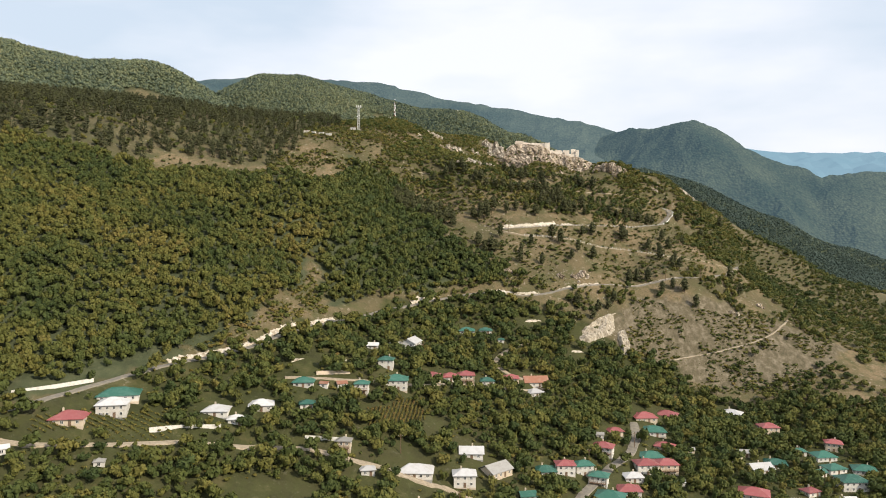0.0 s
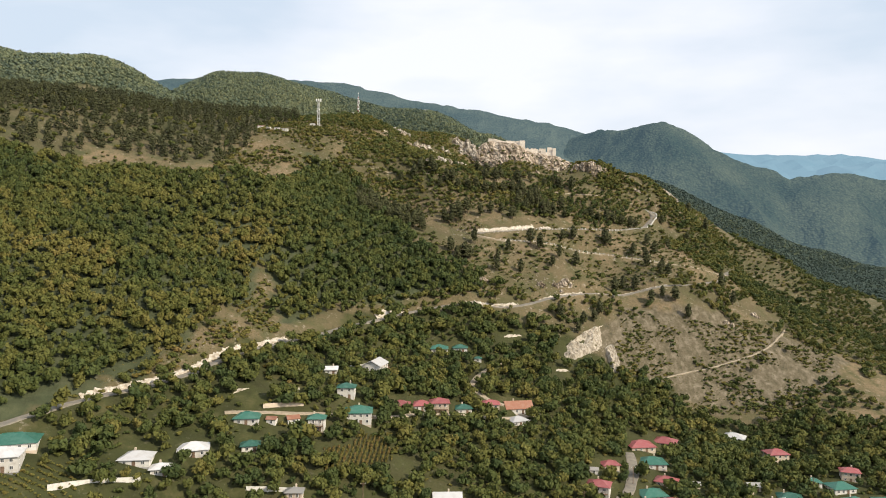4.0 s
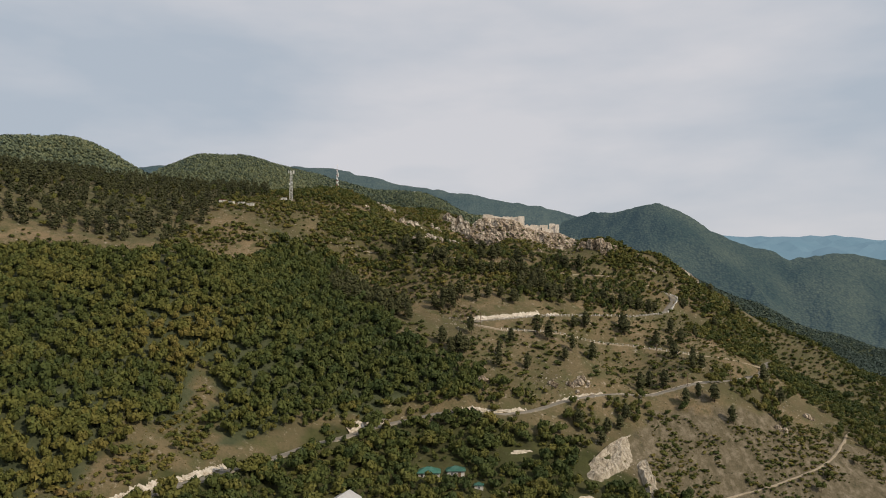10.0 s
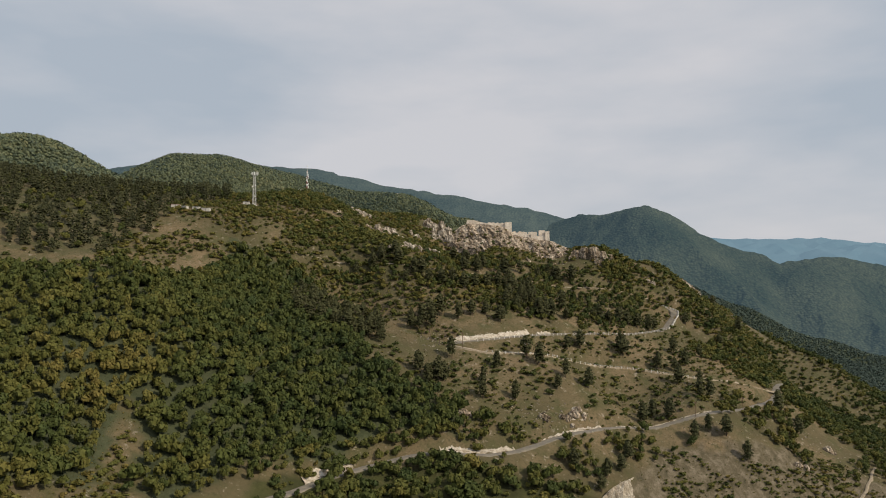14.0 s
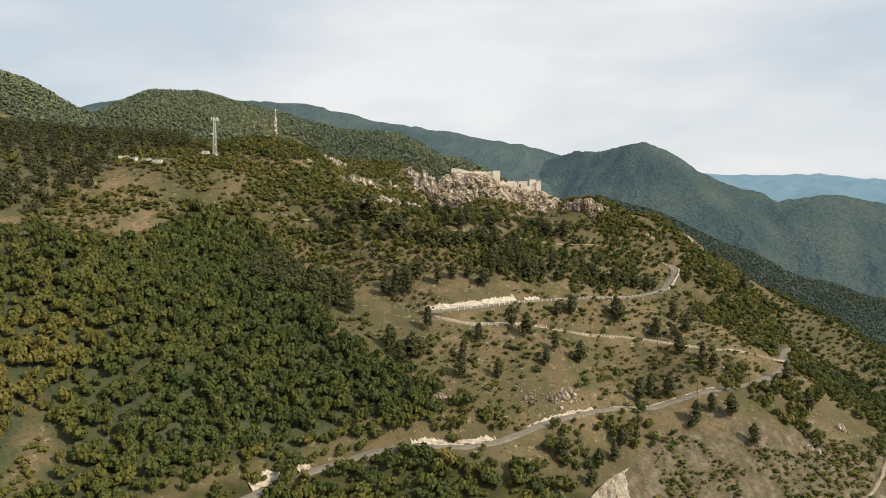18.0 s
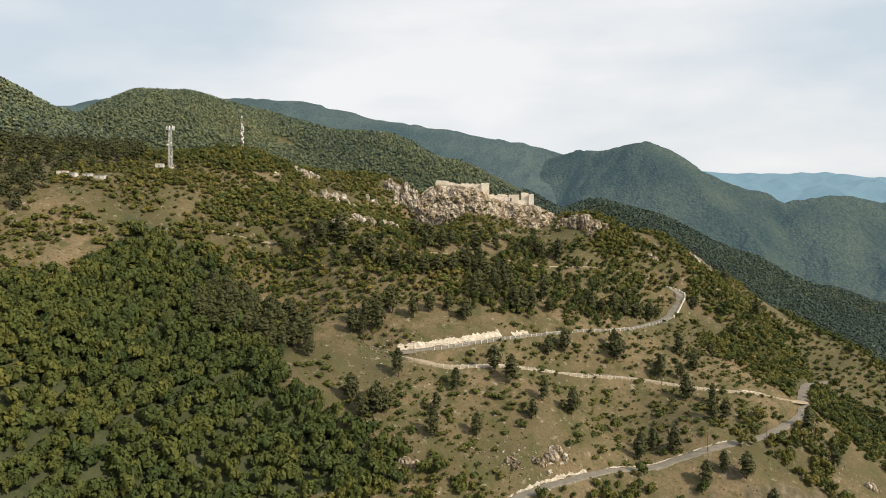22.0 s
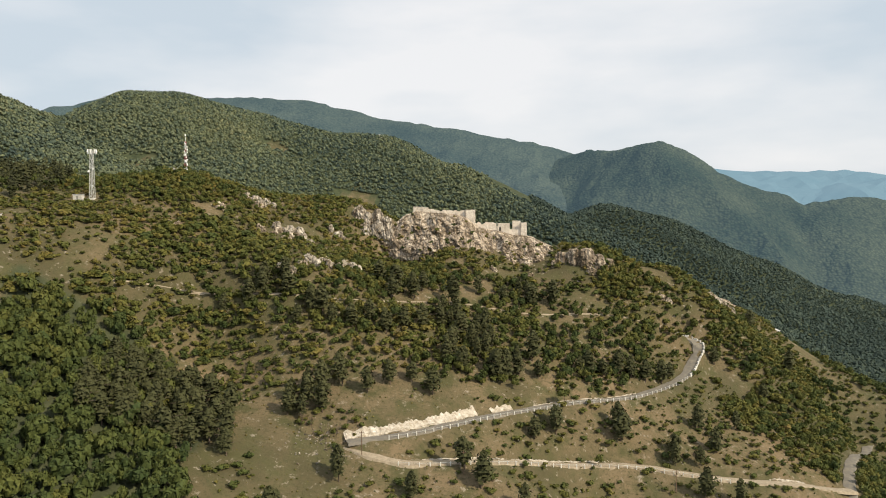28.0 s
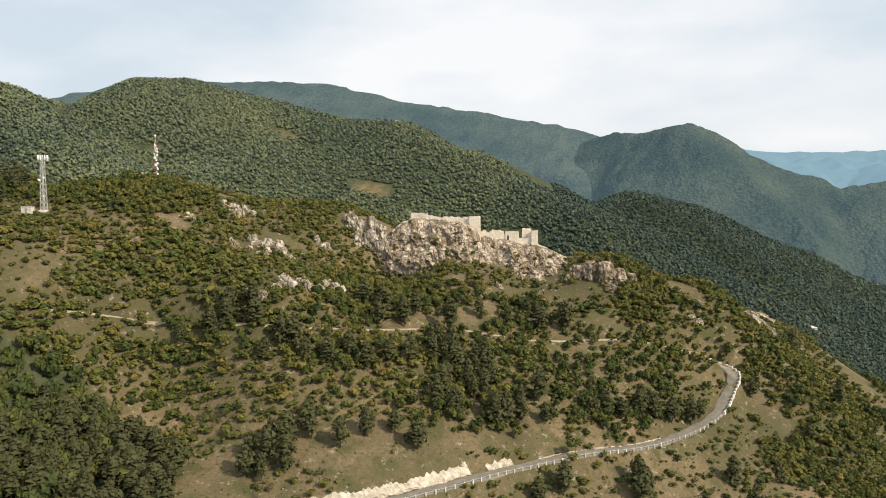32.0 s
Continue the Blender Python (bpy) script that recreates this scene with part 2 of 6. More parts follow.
FRAME = Mat("painted_frame", 0.6).color((0.66, 0.65, 0.62)).m
WOOD = (lambda m: m.color(m.ramp(m.noise(1.5, 5), (0.3, (0.11, 0.07, 0.045)), (0.7, (0.22, 0.15, 0.10)))).m)(Mat("weathered_wood", 0.85))
STEEL = (lambda m: m.color(m.ramp(m.noise(0.8, 3), (0.3, (0.42, 0.42, 0.41)), (0.7, (0.60, 0.60, 0.58)))).m)(Mat("galvanised_steel", 0.5, 0.4))
MAST_WHITE = Mat("white_mast_paint", 0.55).color((0.80, 0.80, 0.79)).m
POST = plaster_material("painted_concrete_post", (0.72, 0.70, 0.65))
BARK = (lambda m: m.color(m.ramp(m.noise(2.0, 5), (0.3, (0.07, 0.05, 0.035)), (0.7, (0.17, 0.13, 0.10)))).bump(m.noise(4, 4), 0.5, 0.1).m)(Mat("bark", 0.95))
PINE_STOPS = ((0.0, (0.036, 0.040, 0.018)), (0.35, (0.058, 0.061, 0.025)), (0.7, (0.082, 0.081, 0.032)), (1.0, (0.108, 0.094, 0.044)))
LEAF_STOPS = ((0.0, (0.038, 0.056, 0.018)), (0.25, (0.070, 0.084, 0.022)), (0.5, (0.116, 0.113, 0.028)), (0.75, (0.160, 0.130, 0.036)), (1.0, (0.170, 0.106, 0.046)))
PINE_LEAF = leaf_material("pine_needles", PINE_STOPS)
LEAF = leaf_material("broad_leaves", LEAF_STOPS)
# paler and bluer than LEAF: distance haze is mixed into these greens
FAR_LEAF = leaf_material("haze_tinted_woods", ((0.0, (0.044, 0.066, 0.055)), (0.3, (0.098, 0.124, 0.080)), (0.65, (0.142, 0.160, 0.088)), (1.0, (0.190, 0.190, 0.100))), 0.20)


# distance haze is painted on: a bluish emission over the woods' own colour
def backdrop_material(name, a, b, haze_glow, crowns=0.0):
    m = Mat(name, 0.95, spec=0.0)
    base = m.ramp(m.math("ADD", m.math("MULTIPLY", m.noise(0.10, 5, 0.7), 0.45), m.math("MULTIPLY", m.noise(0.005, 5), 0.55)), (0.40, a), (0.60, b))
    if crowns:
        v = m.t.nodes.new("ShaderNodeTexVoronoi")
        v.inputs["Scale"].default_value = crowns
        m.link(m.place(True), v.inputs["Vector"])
        # crown shading painted into the colour: pale centres, darker bluish gaps
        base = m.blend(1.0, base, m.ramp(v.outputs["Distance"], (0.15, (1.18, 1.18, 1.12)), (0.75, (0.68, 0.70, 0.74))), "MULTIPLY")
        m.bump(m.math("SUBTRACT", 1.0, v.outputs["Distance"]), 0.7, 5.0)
    m.p.inputs["Emission Color"].default_value, m.p.inputs["Emission Strength"].default_value = (*haze_glow, 1), 1.0
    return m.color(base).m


# haze added as emission; BLUE_HILLS has it in the base colour too
MOUNTAIN = backdrop_material("hazed_mountain_woods", (0.026, 0.040, 0.031), (0.066, 0.080, 0.056), (0.040, 0.066, 0.087), 0.14)
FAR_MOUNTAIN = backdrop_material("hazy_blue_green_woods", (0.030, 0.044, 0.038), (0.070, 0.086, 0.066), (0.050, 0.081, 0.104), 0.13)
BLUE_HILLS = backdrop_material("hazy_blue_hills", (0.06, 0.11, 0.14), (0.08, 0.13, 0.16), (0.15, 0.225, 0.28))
# ---------------------------------------------------------------- landform
# spot heights of the hill: x, y and height in metres
VILLAGE = ((-163, 264, 53), (-70, 346, 49), (-71, 387, 57), (28, 355, 18), (123, 433, 9), (109, 451, 13),
           (-100, 200, 12), (0, 250, -6), (100, 300, -10), (200, 360, -8), (-250, 200, 62), (42, 498, 60))
FOREST_SLOPE = ((-161, 334, 76), (-134, 402, 88), (-159, 378, 97), (-218, 490, 158), (-180, 496, 155),
                (-178, 516, 158), (-317, 515, 199), (-270, 469, 160), (-112, 468, 108), (-112, 541, 135),
                (-59, 534, 113), (-72, 458, 77), (-350, 330, 130))
OPEN_SLOPE = ((-21, 528, 100), (-89, 602, 149), (-82, 619, 161), (-65, 585, 132), (-19, 605, 138), (-37, 568, 121),
              (40, 620, 124), (33, 558, 95), (51, 568, 91), (-6, 500, 80), (110, 503, 38), (76, 522, 62),
              (88, 558, 84), (154, 571, 65), (117, 607, 96), (108, 685, 132))
CREST = ((-184, 566, 176), (-180, 592, 190), (-170, 649, 206.5), (-147, 697, 219.5), (-144, 610, 184), (-61, 728, 199),
         (-10, 703, 177), (28, 705, 172), (-42, 710, 181), (5, 738, 186), (66, 722, 177), (88, 738, 173), (108, 728, 163), (131, 758, 152), (139, 767, 145), (160, 800, 136), (-330, 640, 226),
         (-450, 600, 235), (-100, 705, 205))
FAR_SIDE = ((157, 695, 112), (185, 705, 89), (205, 728, 93), (232, 738, 90), (258, 742, 77), (290, 760, 66), (330, 770, 55), (205, 614, 58),
            (258, 676, 46), (330, 690, 36), (0, 830, 150), (-150, 830, 190), (120, 860, 105), (330, 560, 12), (-350, 830, 215), (250, 830, 70))


def solve_spots(spots):
    p = np.array(spots, float)
    n = len(p)
    d = np.hypot(p[:, None, 0] - p[None, :, 0], p[:, None, 1] - p[None, :, 1])
    a = np.zeros((n + 3, n + 3))
    a[:n, :n] = -np.sqrt(d * d + 15.0 ** 2) - 4.0 * np.eye(n)
    a[:n, n], a[:n, n + 1], a[:n, n + 2] = 1, p[:, 0] / 100, p[:, 1] / 100
    a[n:, :n] = a[:n, n:].T
    return p, np.linalg.solve(a, np.r_[p[:, 2], 0, 0, 0])


SPOTS, WEIGHTS = solve_spots(VILLAGE + FOREST_SLOPE + OPEN_SLOPE + CREST + FAR_SIDE)

# crest lines of the hills behind: slope of the sides, rounding, then x, y and height along the crest
MID_RIDGE = (0.60, 45, ((-887, 1250, 404), (-777, 1420, 412), (-710, 1500, 388), (-605, 1540, 434), (-535, 1548, 435),
                        (-420, 1590, 406), (-284, 1610, 370), (-197, 1615, 364), (-73, 1560, 308), (-8, 1500, 269), (80, 1400, 223)))
SHOULDER = (0.58, 40, ((-98, 1471, 182), (89, 1573, 215), (192, 1674, 241), (283, 1718, 220), (475, 1718, 136), (631, 1718, 78), (859, 1718, 0)))
LEFT_HILL = (0.60, 50, ((-1146, 1150, 456), (-969, 1200, 446), (-819, 1220, 411), (-712, 1220, 400), (-597, 1200, 318), (-500, 1180, 270)))
FAR_RIDGE = (0.45, 120, ((-1493, 2500, 576), (-1339, 2900, 698), (-1151, 3000, 707), (-913, 3000, 702), (-744, 3000, 682),
                         (-575, 2990, 639), (-188, 2980, 572), (67, 2980, 526), (241, 2980, 473)))
PEAK = (0.72, 50, ((226, 2800, 449), (281, 2650, 449), (349, 2550, 440), (437, 2430, 446), (508, 2430, 402), (607, 2420, 346),
                   (729, 2400, 300), (835, 2350, 240), (932, 2300, 185), (1200, 2200, 90)))
RIGHT_DOME = (0.55, 80, ((706, 2300, 222), (847, 2380, 272), (965, 2430, 288), (1061, 2430, 262), (1121, 2400, 214), (1300, 2350, 150)))
BLUE_RANGE = (0.35, 150, ((700, 4250, 550), (993, 4200, 535), (1198, 4200, 506), (1427, 4200, 505), (1681, 4200, 498), (1958, 4200, 474), (2400, 4100, 462)))
BLUE_SPUR = (0.35, 120, ((1268, 3800, 343), (1421, 3800, 384), (1592, 3800, 416), (1820, 3800, 437), (2100, 3700, 450)))


def near_height(x, y):
    z = WEIGHTS[-3] + WEIGHTS[-2] * x / 100 + WEIGHTS[-1] * y / 100
    for (px, py, pz), w in zip(SPOTS, WEIGHTS):
        z = z - w * np.sqrt((x - px) ** 2 + (y - py) ** 2 + 225.0)
    return z


def ridge_height(x, y, ridge):
    slope, soft, crest = ridge
    best = np.full(np.shape(x), -1e9)
    for (ax, ay, az), (bx, by, bz) in zip(crest, crest[1:]):
        ux, uy = bx - ax, by - ay
        s = np.clip(((x - ax) * ux + (y - ay) * uy) / (ux * ux + uy * uy), 0, 1)
        d = np.hypot(x - ax - s * ux, y - ay - s * uy)
        best = np.maximum(best, az + s * (bz - az) - slope * (np.sqrt(d * d + soft * soft) - soft))
    return best


def step(a, b, v):
    s = np.clip((v - a) / (b - a), 0, 1)
    return s * s * (3 - 2 * s)


def wave(x, y, size, seed):
    # smooth value noise on a lattice
    u, v = x / size, y / size
    i, j = np.floor(u).astype(int), np.floor(v).astype(int)
    fu, fv = u - i, v - j
    fu, fv = fu * fu * (3 - 2 * fu), fv * fv * (3 - 2 * fv)

    def h(a, b):
        n = np.sin(a * 127.1 + b * 311.7 + seed * 74.7) * 43758.5453
        return n - np.floor(n)
    return (h(i, j) * (1 - fu) + h(i + 1, j) * fu) * (1 - fv) + (h(i, j + 1) * (1 - fu) + h(i + 1, j + 1) * fu) * fv - 0.5


def hill(x, y):
    x, y = np.asarray(x, float), np.asarray(y, float)
    near = near_height(np.clip(x, -520, 420), np.clip(y, 60, 880))
    out = np.hypot(np.maximum(np.abs(x + 50) - 430, 0), np.maximum(np.abs(y - 450) - 400, 0))
    w = step(0, 320, out)
    base = 150 - 130 * step(-500, 350, x) + 40 * step(-300, -900, x)
    z = near * (1 - w) + base * w
    for ridge in (MID_RIDGE, SHOULDER, LEFT_HILL):
        d = ridge[2][0][1] / 1500
        r = ridge_height(x, y, ridge) - 8 * d + 12 * wave(x, y, 120 * d, 3) + 12 * wave(x, y, 290 * d, 4)
        c = np.array(ridge[2], float)
        order = np.argsort(c[:, 0])
        fall = step(30, 330, np.interp(x, c[order, 0], c[order, 1]) - y)
        r -= 46 * fall * (np.abs(wave(x + 0.4 * y + 70 * wave(x, y, 210, 21), 0 * y, 170, 9)) * 2 + np.abs(wave(x - 0.3 * y + 40 * wave(x, y, 110, 22), 0.25 * y, 80, 10)) * 0.8 - 0.35)
        k = 9.0
        z = np.maximum(z, r) + k * np.exp(-np.abs(z - r) / k) * 0.5
    return z + 1.6 * wave(x, y, 17, 1) + 3.0 * wave(x, y, 47, 2) * step(0, 200, y - 150)


# roads in plan
MAIN_ROAD = ((-196, 240), (-187, 257), (-174, 281), (-158, 308), (-138, 334), (-121, 369), (-109, 397), (-88, 434),
             (-72, 459), (-57, 472), (-43, 482), (-24, 489), (-9, 496), (5, 507), (18, 517), (33, 527), (52, 541),
             (72, 551), (90, 557), (109, 569), (124, 585), (143, 609), (156, 640), (167, 661), (182, 686), (198, 712))
MIDDLE_ROAD = ((150, 624), (136, 616), (121, 609), (103, 603), (84, 601), (68, 601), (50, 597), (32, 587), (13, 573), (-9, 564), (-25, 563), (-36, 567))
UPPER_ROAD = ((-36, 567), (-29, 570), (-16, 575), (1, 586), (15, 598), (38, 616), (59, 628), (80, 645), (94, 663), (104, 681), (109, 691), (103, 696), (95, 692))
UPPER_TRACK = ((95, 692), (70, 684), (40, 672), (12, 662), (-6, 658), (-18, 650), (-44, 633), (-70, 621), (-88, 619), (-111, 615), (-135, 600))
VILLAGE_ROAD = ((-205, 226), (-187, 229), (-178, 233), (-164, 242), (-149, 253), (-137, 262), (-121, 269), (-108, 277), (-92, 285), (-78, 286), (-64, 289), (-51, 290), (-40, 292), (-20, 290))
VILLAGE_LANE = ((46, 400), (46, 383), (41, 366), (31, 347), (21, 328), (14, 312), (5, 295))
VILLAGE_STREET = ((-118, 320), (-100, 328), (-84, 336), (-60, 352), (-45, 368), (-28, 380), (-10, 392), (5, 405))
HILL_LANE = ((-12, 401), (-21, 404), (-29, 415), (-23, 431), (-14, 445), (-10, 450))
FOOT_PATH = ((70, 480), (76, 485), (91, 497), (106, 505), (126, 517), (141, 527), (158, 543), (179, 574))


def curve(points, gap=2.0):
    # a smooth line through the points, sampled about every gap metres
    p = np.array(points, float)
    p = np.vstack([2 * p[0] - p[1], p, 2 * p[-1] - p[-2]])
    out = []
    for a, b, c, d in zip(p, p[1:], p[2:], p[3:]):
        n = max(2, int(np.hypot(*(c - b)) / gap))
        for t in np.arange(n) / n:
            out.append(0.5 * (2 * b + (c - a) * t + (2 * a - 5 * b + 4 * c - d) * t * t + (3 * b - a - 3 * c + d) * t ** 3))
    return np.array(out + [p[-2]])


def graded_line(points):
    xy = curve(points)
    z = hill(xy[:, 0], xy[:, 1])
    n = 6
    z = np.convolve(np.pad(z, n, "edge"), np.ones(2 * n + 1) / (2 * n + 1), "valid")
    return np.column_stack([xy, z])


ROADS = {"main_road": (graded_line(MAIN_ROAD), 2.1), "middle_road": (graded_line(MIDDLE_ROAD), 2.4), "upper_road": (graded_line(UPPER_ROAD), 2.3),
         "upper_track": (graded_line(UPPER_TRACK), 0.9), "village_road": (graded_line(VILLAGE_ROAD), 2.2),
         "village_lane": (graded_line(VILLAGE_LANE), 2.2), "village_street": (graded_line(VILLAGE_STREET), 1.7),
         "hill_lane": (graded_line(HILL_LANE), 1.4), "foot_path": (graded_line(FOOT_PATH), 0.55)}


def road_raster():
    # a half-metre raster of the distance beyond the nearest road's edge, and of that road's height
    far, level = np.full((1000, 900), 12.0), np.zeros((1000, 900))
    for line, half in ROADS.values():
        for px, py, pz in line:
            i, j = int((px + 230) * 2), int((py - 210) * 2)
            i0, i1, j0, j1 = max(i - 28, 0), min(i + 29, 900), max(j - 28, 0), min(j + 29, 1000)
            if i0 >= i1 or j0 >= j1:
                continue
            gx, gy = np.meshgrid(np.arange(i0, i1) / 2 - 230, np.arange(j0, j1) / 2 + 210)
            d = np.hypot(gx - px, gy - py) - half
            near = d < far[j0:j1, i0:i1]
            far[j0:j1, i0:i1][near], level[j0:j1, i0:i1][near] = d[near], pz
    return far, level


ROAD_FAR, ROAD_LEVEL = road_raster()


def road_distance(x, y):
    i, j = np.round((x + 230) * 2).astype(int), np.round((y - 210) * 2).astype(int)
    ok = (i >= 0) & (i < 900) & (j >= 0) & (j < 1000)
    i, j = np.clip(i, 0, 899), np.clip(j, 0, 999)
    return np.where(ok, ROAD_FAR[j, i], 12.0), np.where(ok, ROAD_LEVEL[j, i], 0.0)


def height(x, y):
    x, y = np.asarray(x, float), np.asarray(y, float)
    z = hill(x, y)
    d, level = road_distance(x, y)
    w = 1 - step(0.6, 4.5, d)
    return z * (1 - w) + (level - 0.3) * w

# ---------------------------------------------------------------- helpers for meshes


def tri_mesh(name, verts, tris, tint=None, smooth=False):
    me = bpy.data.meshes.new(name)
    verts, tris = np.asarray(verts, np.float32), np.asarray(tris, np.int32)
    n, k = len(tris), tris.shape[1]
    me.vertices.add(len(verts))
    me.vertices.foreach_set("co", verts.ravel())
    me.loops.add(n * k)
    me.loops.foreach_set("vertex_index", tris.ravel())
    me.polygons.add(n)
    me.polygons.foreach_set("loop_start", np.arange(n, dtype=np.int32) * k)
    me.polygons.foreach_set("loop_total", np.full(n, k, np.int32))
    me.polygons.foreach_set("use_smooth", np.full(n, smooth))
    if tint is not None:
        me.attributes.new("tint", "FLOAT", "POINT").data.foreach_set("value", np.asarray(tint, np.float32))
    me.update(calc_edges=True)
    return me


def empty(name, m, label, category, group="", kind=""):
    ob = new(name)
    ob.empty_display_size = 0.5
    ob.matrix_basis = m
    return tagged(ob, label, category, group, kind)


def part(name, bm, material, parent, label=""):
    me = bpy.data.meshes.new(name)
    bm.normal_update()
    bm.to_mesh(me)
    bm.free()
    me.materials.append(material)
    ob = new(name, me)
    ob.parent = parent
    return tagged(ob, label)


def part_of(name, me, parent, at=None, label=""):
    ob = new(name, me)
    ob.parent = parent
    if at is not None:
        ob.matrix_basis = at
    return tagged(ob, label)


def box(bm, x0, x1, y0, y1, z0, z1, bevel=0.0):
    made = bmesh.ops.create_cube(bm, size=1)["verts"]
    for v in made:
        v.co = Vector((x0 if v.co.x < 0 else x1, y0 if v.co.y < 0 else y1, z0 if v.co.z < 0 else z1))
    if bevel:
        bmesh.ops.bevel(bm, geom=list({e for v in made for e in v.link_edges}), offset=bevel, segments=1, affect="EDGES")
    return made


def bar(bm, a, b, r, sides=5, r2=None):
    a, b = Vector(a), Vector(b)
    turn = (b - a).to_track_quat("Z", "Y").to_matrix()
    rings = []
    for p, rad in ((a, r), (b, r if r2 is None else r2)):
        rings.append([bm.verts.new(p + turn @ Vector((rad * math.cos(2 * math.pi * i / sides), rad * math.sin(2 * math.pi * i / sides), 0))) for i in range(sides)])
    for i in range(sides):
        j = (i + 1) % sides
        bm.faces.new((rings[0][i], rings[0][j], rings[1][j], rings[1][i]))
    bm.faces.new(rings[1])
    bm.faces.new(rings[0][::-1])


def inside(x, y, poly):
    hit = np.zeros(np.shape(x), bool)
    for (ax, ay), (bx, by) in zip(poly, poly[1:] + poly[:1]):
        cross = (ay > y) != (by > y)
        hit ^= cross & (x < (bx - ax) * (y - ay) / (by - ay + 1e-9) + ax)
    return hit


def z_at(x, y):
    return float(height(np.array([x], float), np.array([y], float))[0])


# ---------------------------------------------------------------- zones in plan
FOREST = [(-520, 430), (-308, 462), (-266, 476), (-240, 490), (-205, 482), (-180, 486), (-165, 530), (-153, 580), (-119, 594), (-93, 570), (-70, 524),
          (-28, 512), (-26, 501), (-50, 487), (-76, 471), (-96, 442), (-113, 411), (-126, 404), (-133, 427), (-143, 427), (-141, 390),
          (-140, 362), (-148, 346), (-158, 330), (-168, 304), (-184, 280), (-205, 245), (-240, 220), (-520, 220)]
CLEARING = [(-160, 318), (-154, 338), (-138, 357), (-139, 378), (-141, 422), (-134, 424), (-128, 402), (-120, 390), (-134, 352), (-154, 320)]
PLATEAU = [(-540, 425), (-300, 470), (-240, 496), (-205, 520), (-200, 560), (-200, 600), (-185, 668), (-230, 720), (-540, 760)]
SHRUBS = [(-210, 540), (-205, 490), (-172, 500), (-153, 580), (-116, 592), (-96, 612), (-60, 630), (-20, 662), (30, 684), (100, 700), (118, 690), (150, 690),
          (185, 740), (165, 815), (60, 760), (-60, 770), (-170, 760), (-190, 668), (-200, 610)]
OPEN = [(-94, 612), (-60, 606), (-36, 608), (1, 600), (33, 622), (100, 690), (125, 662), (141, 641), (117, 574), (53, 546), (3, 508), (-18, 504), (-34, 514), (-67, 536), (-86, 552), (-104, 586)]
BELT = [(-112, 618), (-61, 626), (-24, 674), (17, 684), (60, 682), (100, 684), (84, 653), (40, 622), (8, 606), (-26, 604), (-66, 606), (-102, 610)]
SCREE = [(42, 480), (50, 520), (60, 532), (88, 540), (130, 550), (169, 563), (205, 558), (160, 492), (118, 482), (88, 466)]
VILLAGE_GROUND = [(-235, 240), (-194, 250), (-164, 304), (-140, 336), (-108, 396), (-76, 458), (-24, 484), (11, 492), (34, 482), (48, 478), (84, 486), (88, 462),
                  (120, 470), (150, 478), (260, 478), (260, 230), (-150, 130), (-260, 150)]
LOWER_WOODS = [(-44, 484), (-9, 499), (20, 515), (52, 543), (92, 559), (120, 582), (150, 615), (175, 600), (205, 562), (169, 563), (130, 552), (88, 542), (50, 524), (40, 492), (10, 492), (-24, 486)]
RIGHT_WOODS = [(126, 690), (150, 650), (170, 600), (205, 556), (260, 540), (420, 540), (420, 900), (170, 900), (190, 745)]
ROAD_FLANK = [(113, 692), (112, 665), (126, 640), (140, 625), (175, 600), (190, 660), (190, 745), (150, 740), (125, 715)]
EAST_SLOPE = [(88, 466), (118, 482), (160, 492), (205, 558), (420, 540), (420, 470), (260, 478), (150, 478), (120, 470)]
PINE_CORNER = [(-116, 538), (-78, 546), (-74, 572), (-100, 586), (-120, 572)]
PIT = [(10, 462), (20, 458), (34, 470), (52, 490), (50, 502), (36, 500), (24, 488), (14, 472)]
EARTH_BANKS = ((-8, 469), (-14, 464), (-2, 475), (19, 452), (13, 447), (-107, 338), (-114, 332), (-98, 344))
FIELD = [(-186, 240), (-168, 257), (-146, 272), (-142, 262), (-165, 247), (-184, 233)]
CORN = [(-80, 318), (-60, 336), (-52, 325), (-70, 308)]
MEADOW = [(-55, 328), (-43, 336), (-44, 317), (-55, 314)]
LAWN = [(-118, 244), (-107, 260), (-88, 267), (-76, 262), (-95, 246)]
BARE = ([(-288, 474), (-264, 501), (-229, 510), (-217, 495), (-244, 480), (-268, 474)], [(-210, 536), (-201, 546), (-183, 542), (-174, 532), (-187, 526), (-199, 527)],
        [(-197, 490), (-203, 518), (-190, 512), (-178, 491), (-180, 474)], [(-17, 692), (5, 694), (30, 704), (40, 695), (15, 684), (-8, 683)],
        [(-102, 600), (-95, 609), (-72, 610), (-48, 614), (-31, 609), (-21, 613), (-50, 597), (-40, 578), (-60, 567), (-82, 590)], [(13, 629), (37, 644), (29, 655), (16, 649)])
# thinly covered grass: the summit by the masts, and the wedges on the east flank
SUMMIT = [(-215, 596), (-196, 636), (-180, 648), (-150, 650), (-128, 645), (-138, 635), (-136, 616), (-139, 592), (-140, 570), (-160, 570), (-177, 577), (-195, 562), (-225, 560)]
WEDGES = ([(188, 752), (206, 748), (220, 732), (230, 712), (228, 690), (213, 694), (199, 722)],)


def bare_patch(x, y):
    bx, by = x + 7 * wave(x, y, 11, 17) + 5 * wave(x, y, 5, 18), y + 7 * wave(x, y, 11, 19) + 5 * wave(x, y, 5, 16)
    hit = np.zeros(np.shape(x), bool)
    for b in BARE:
        hit |= inside(bx, by, b)
    return hit


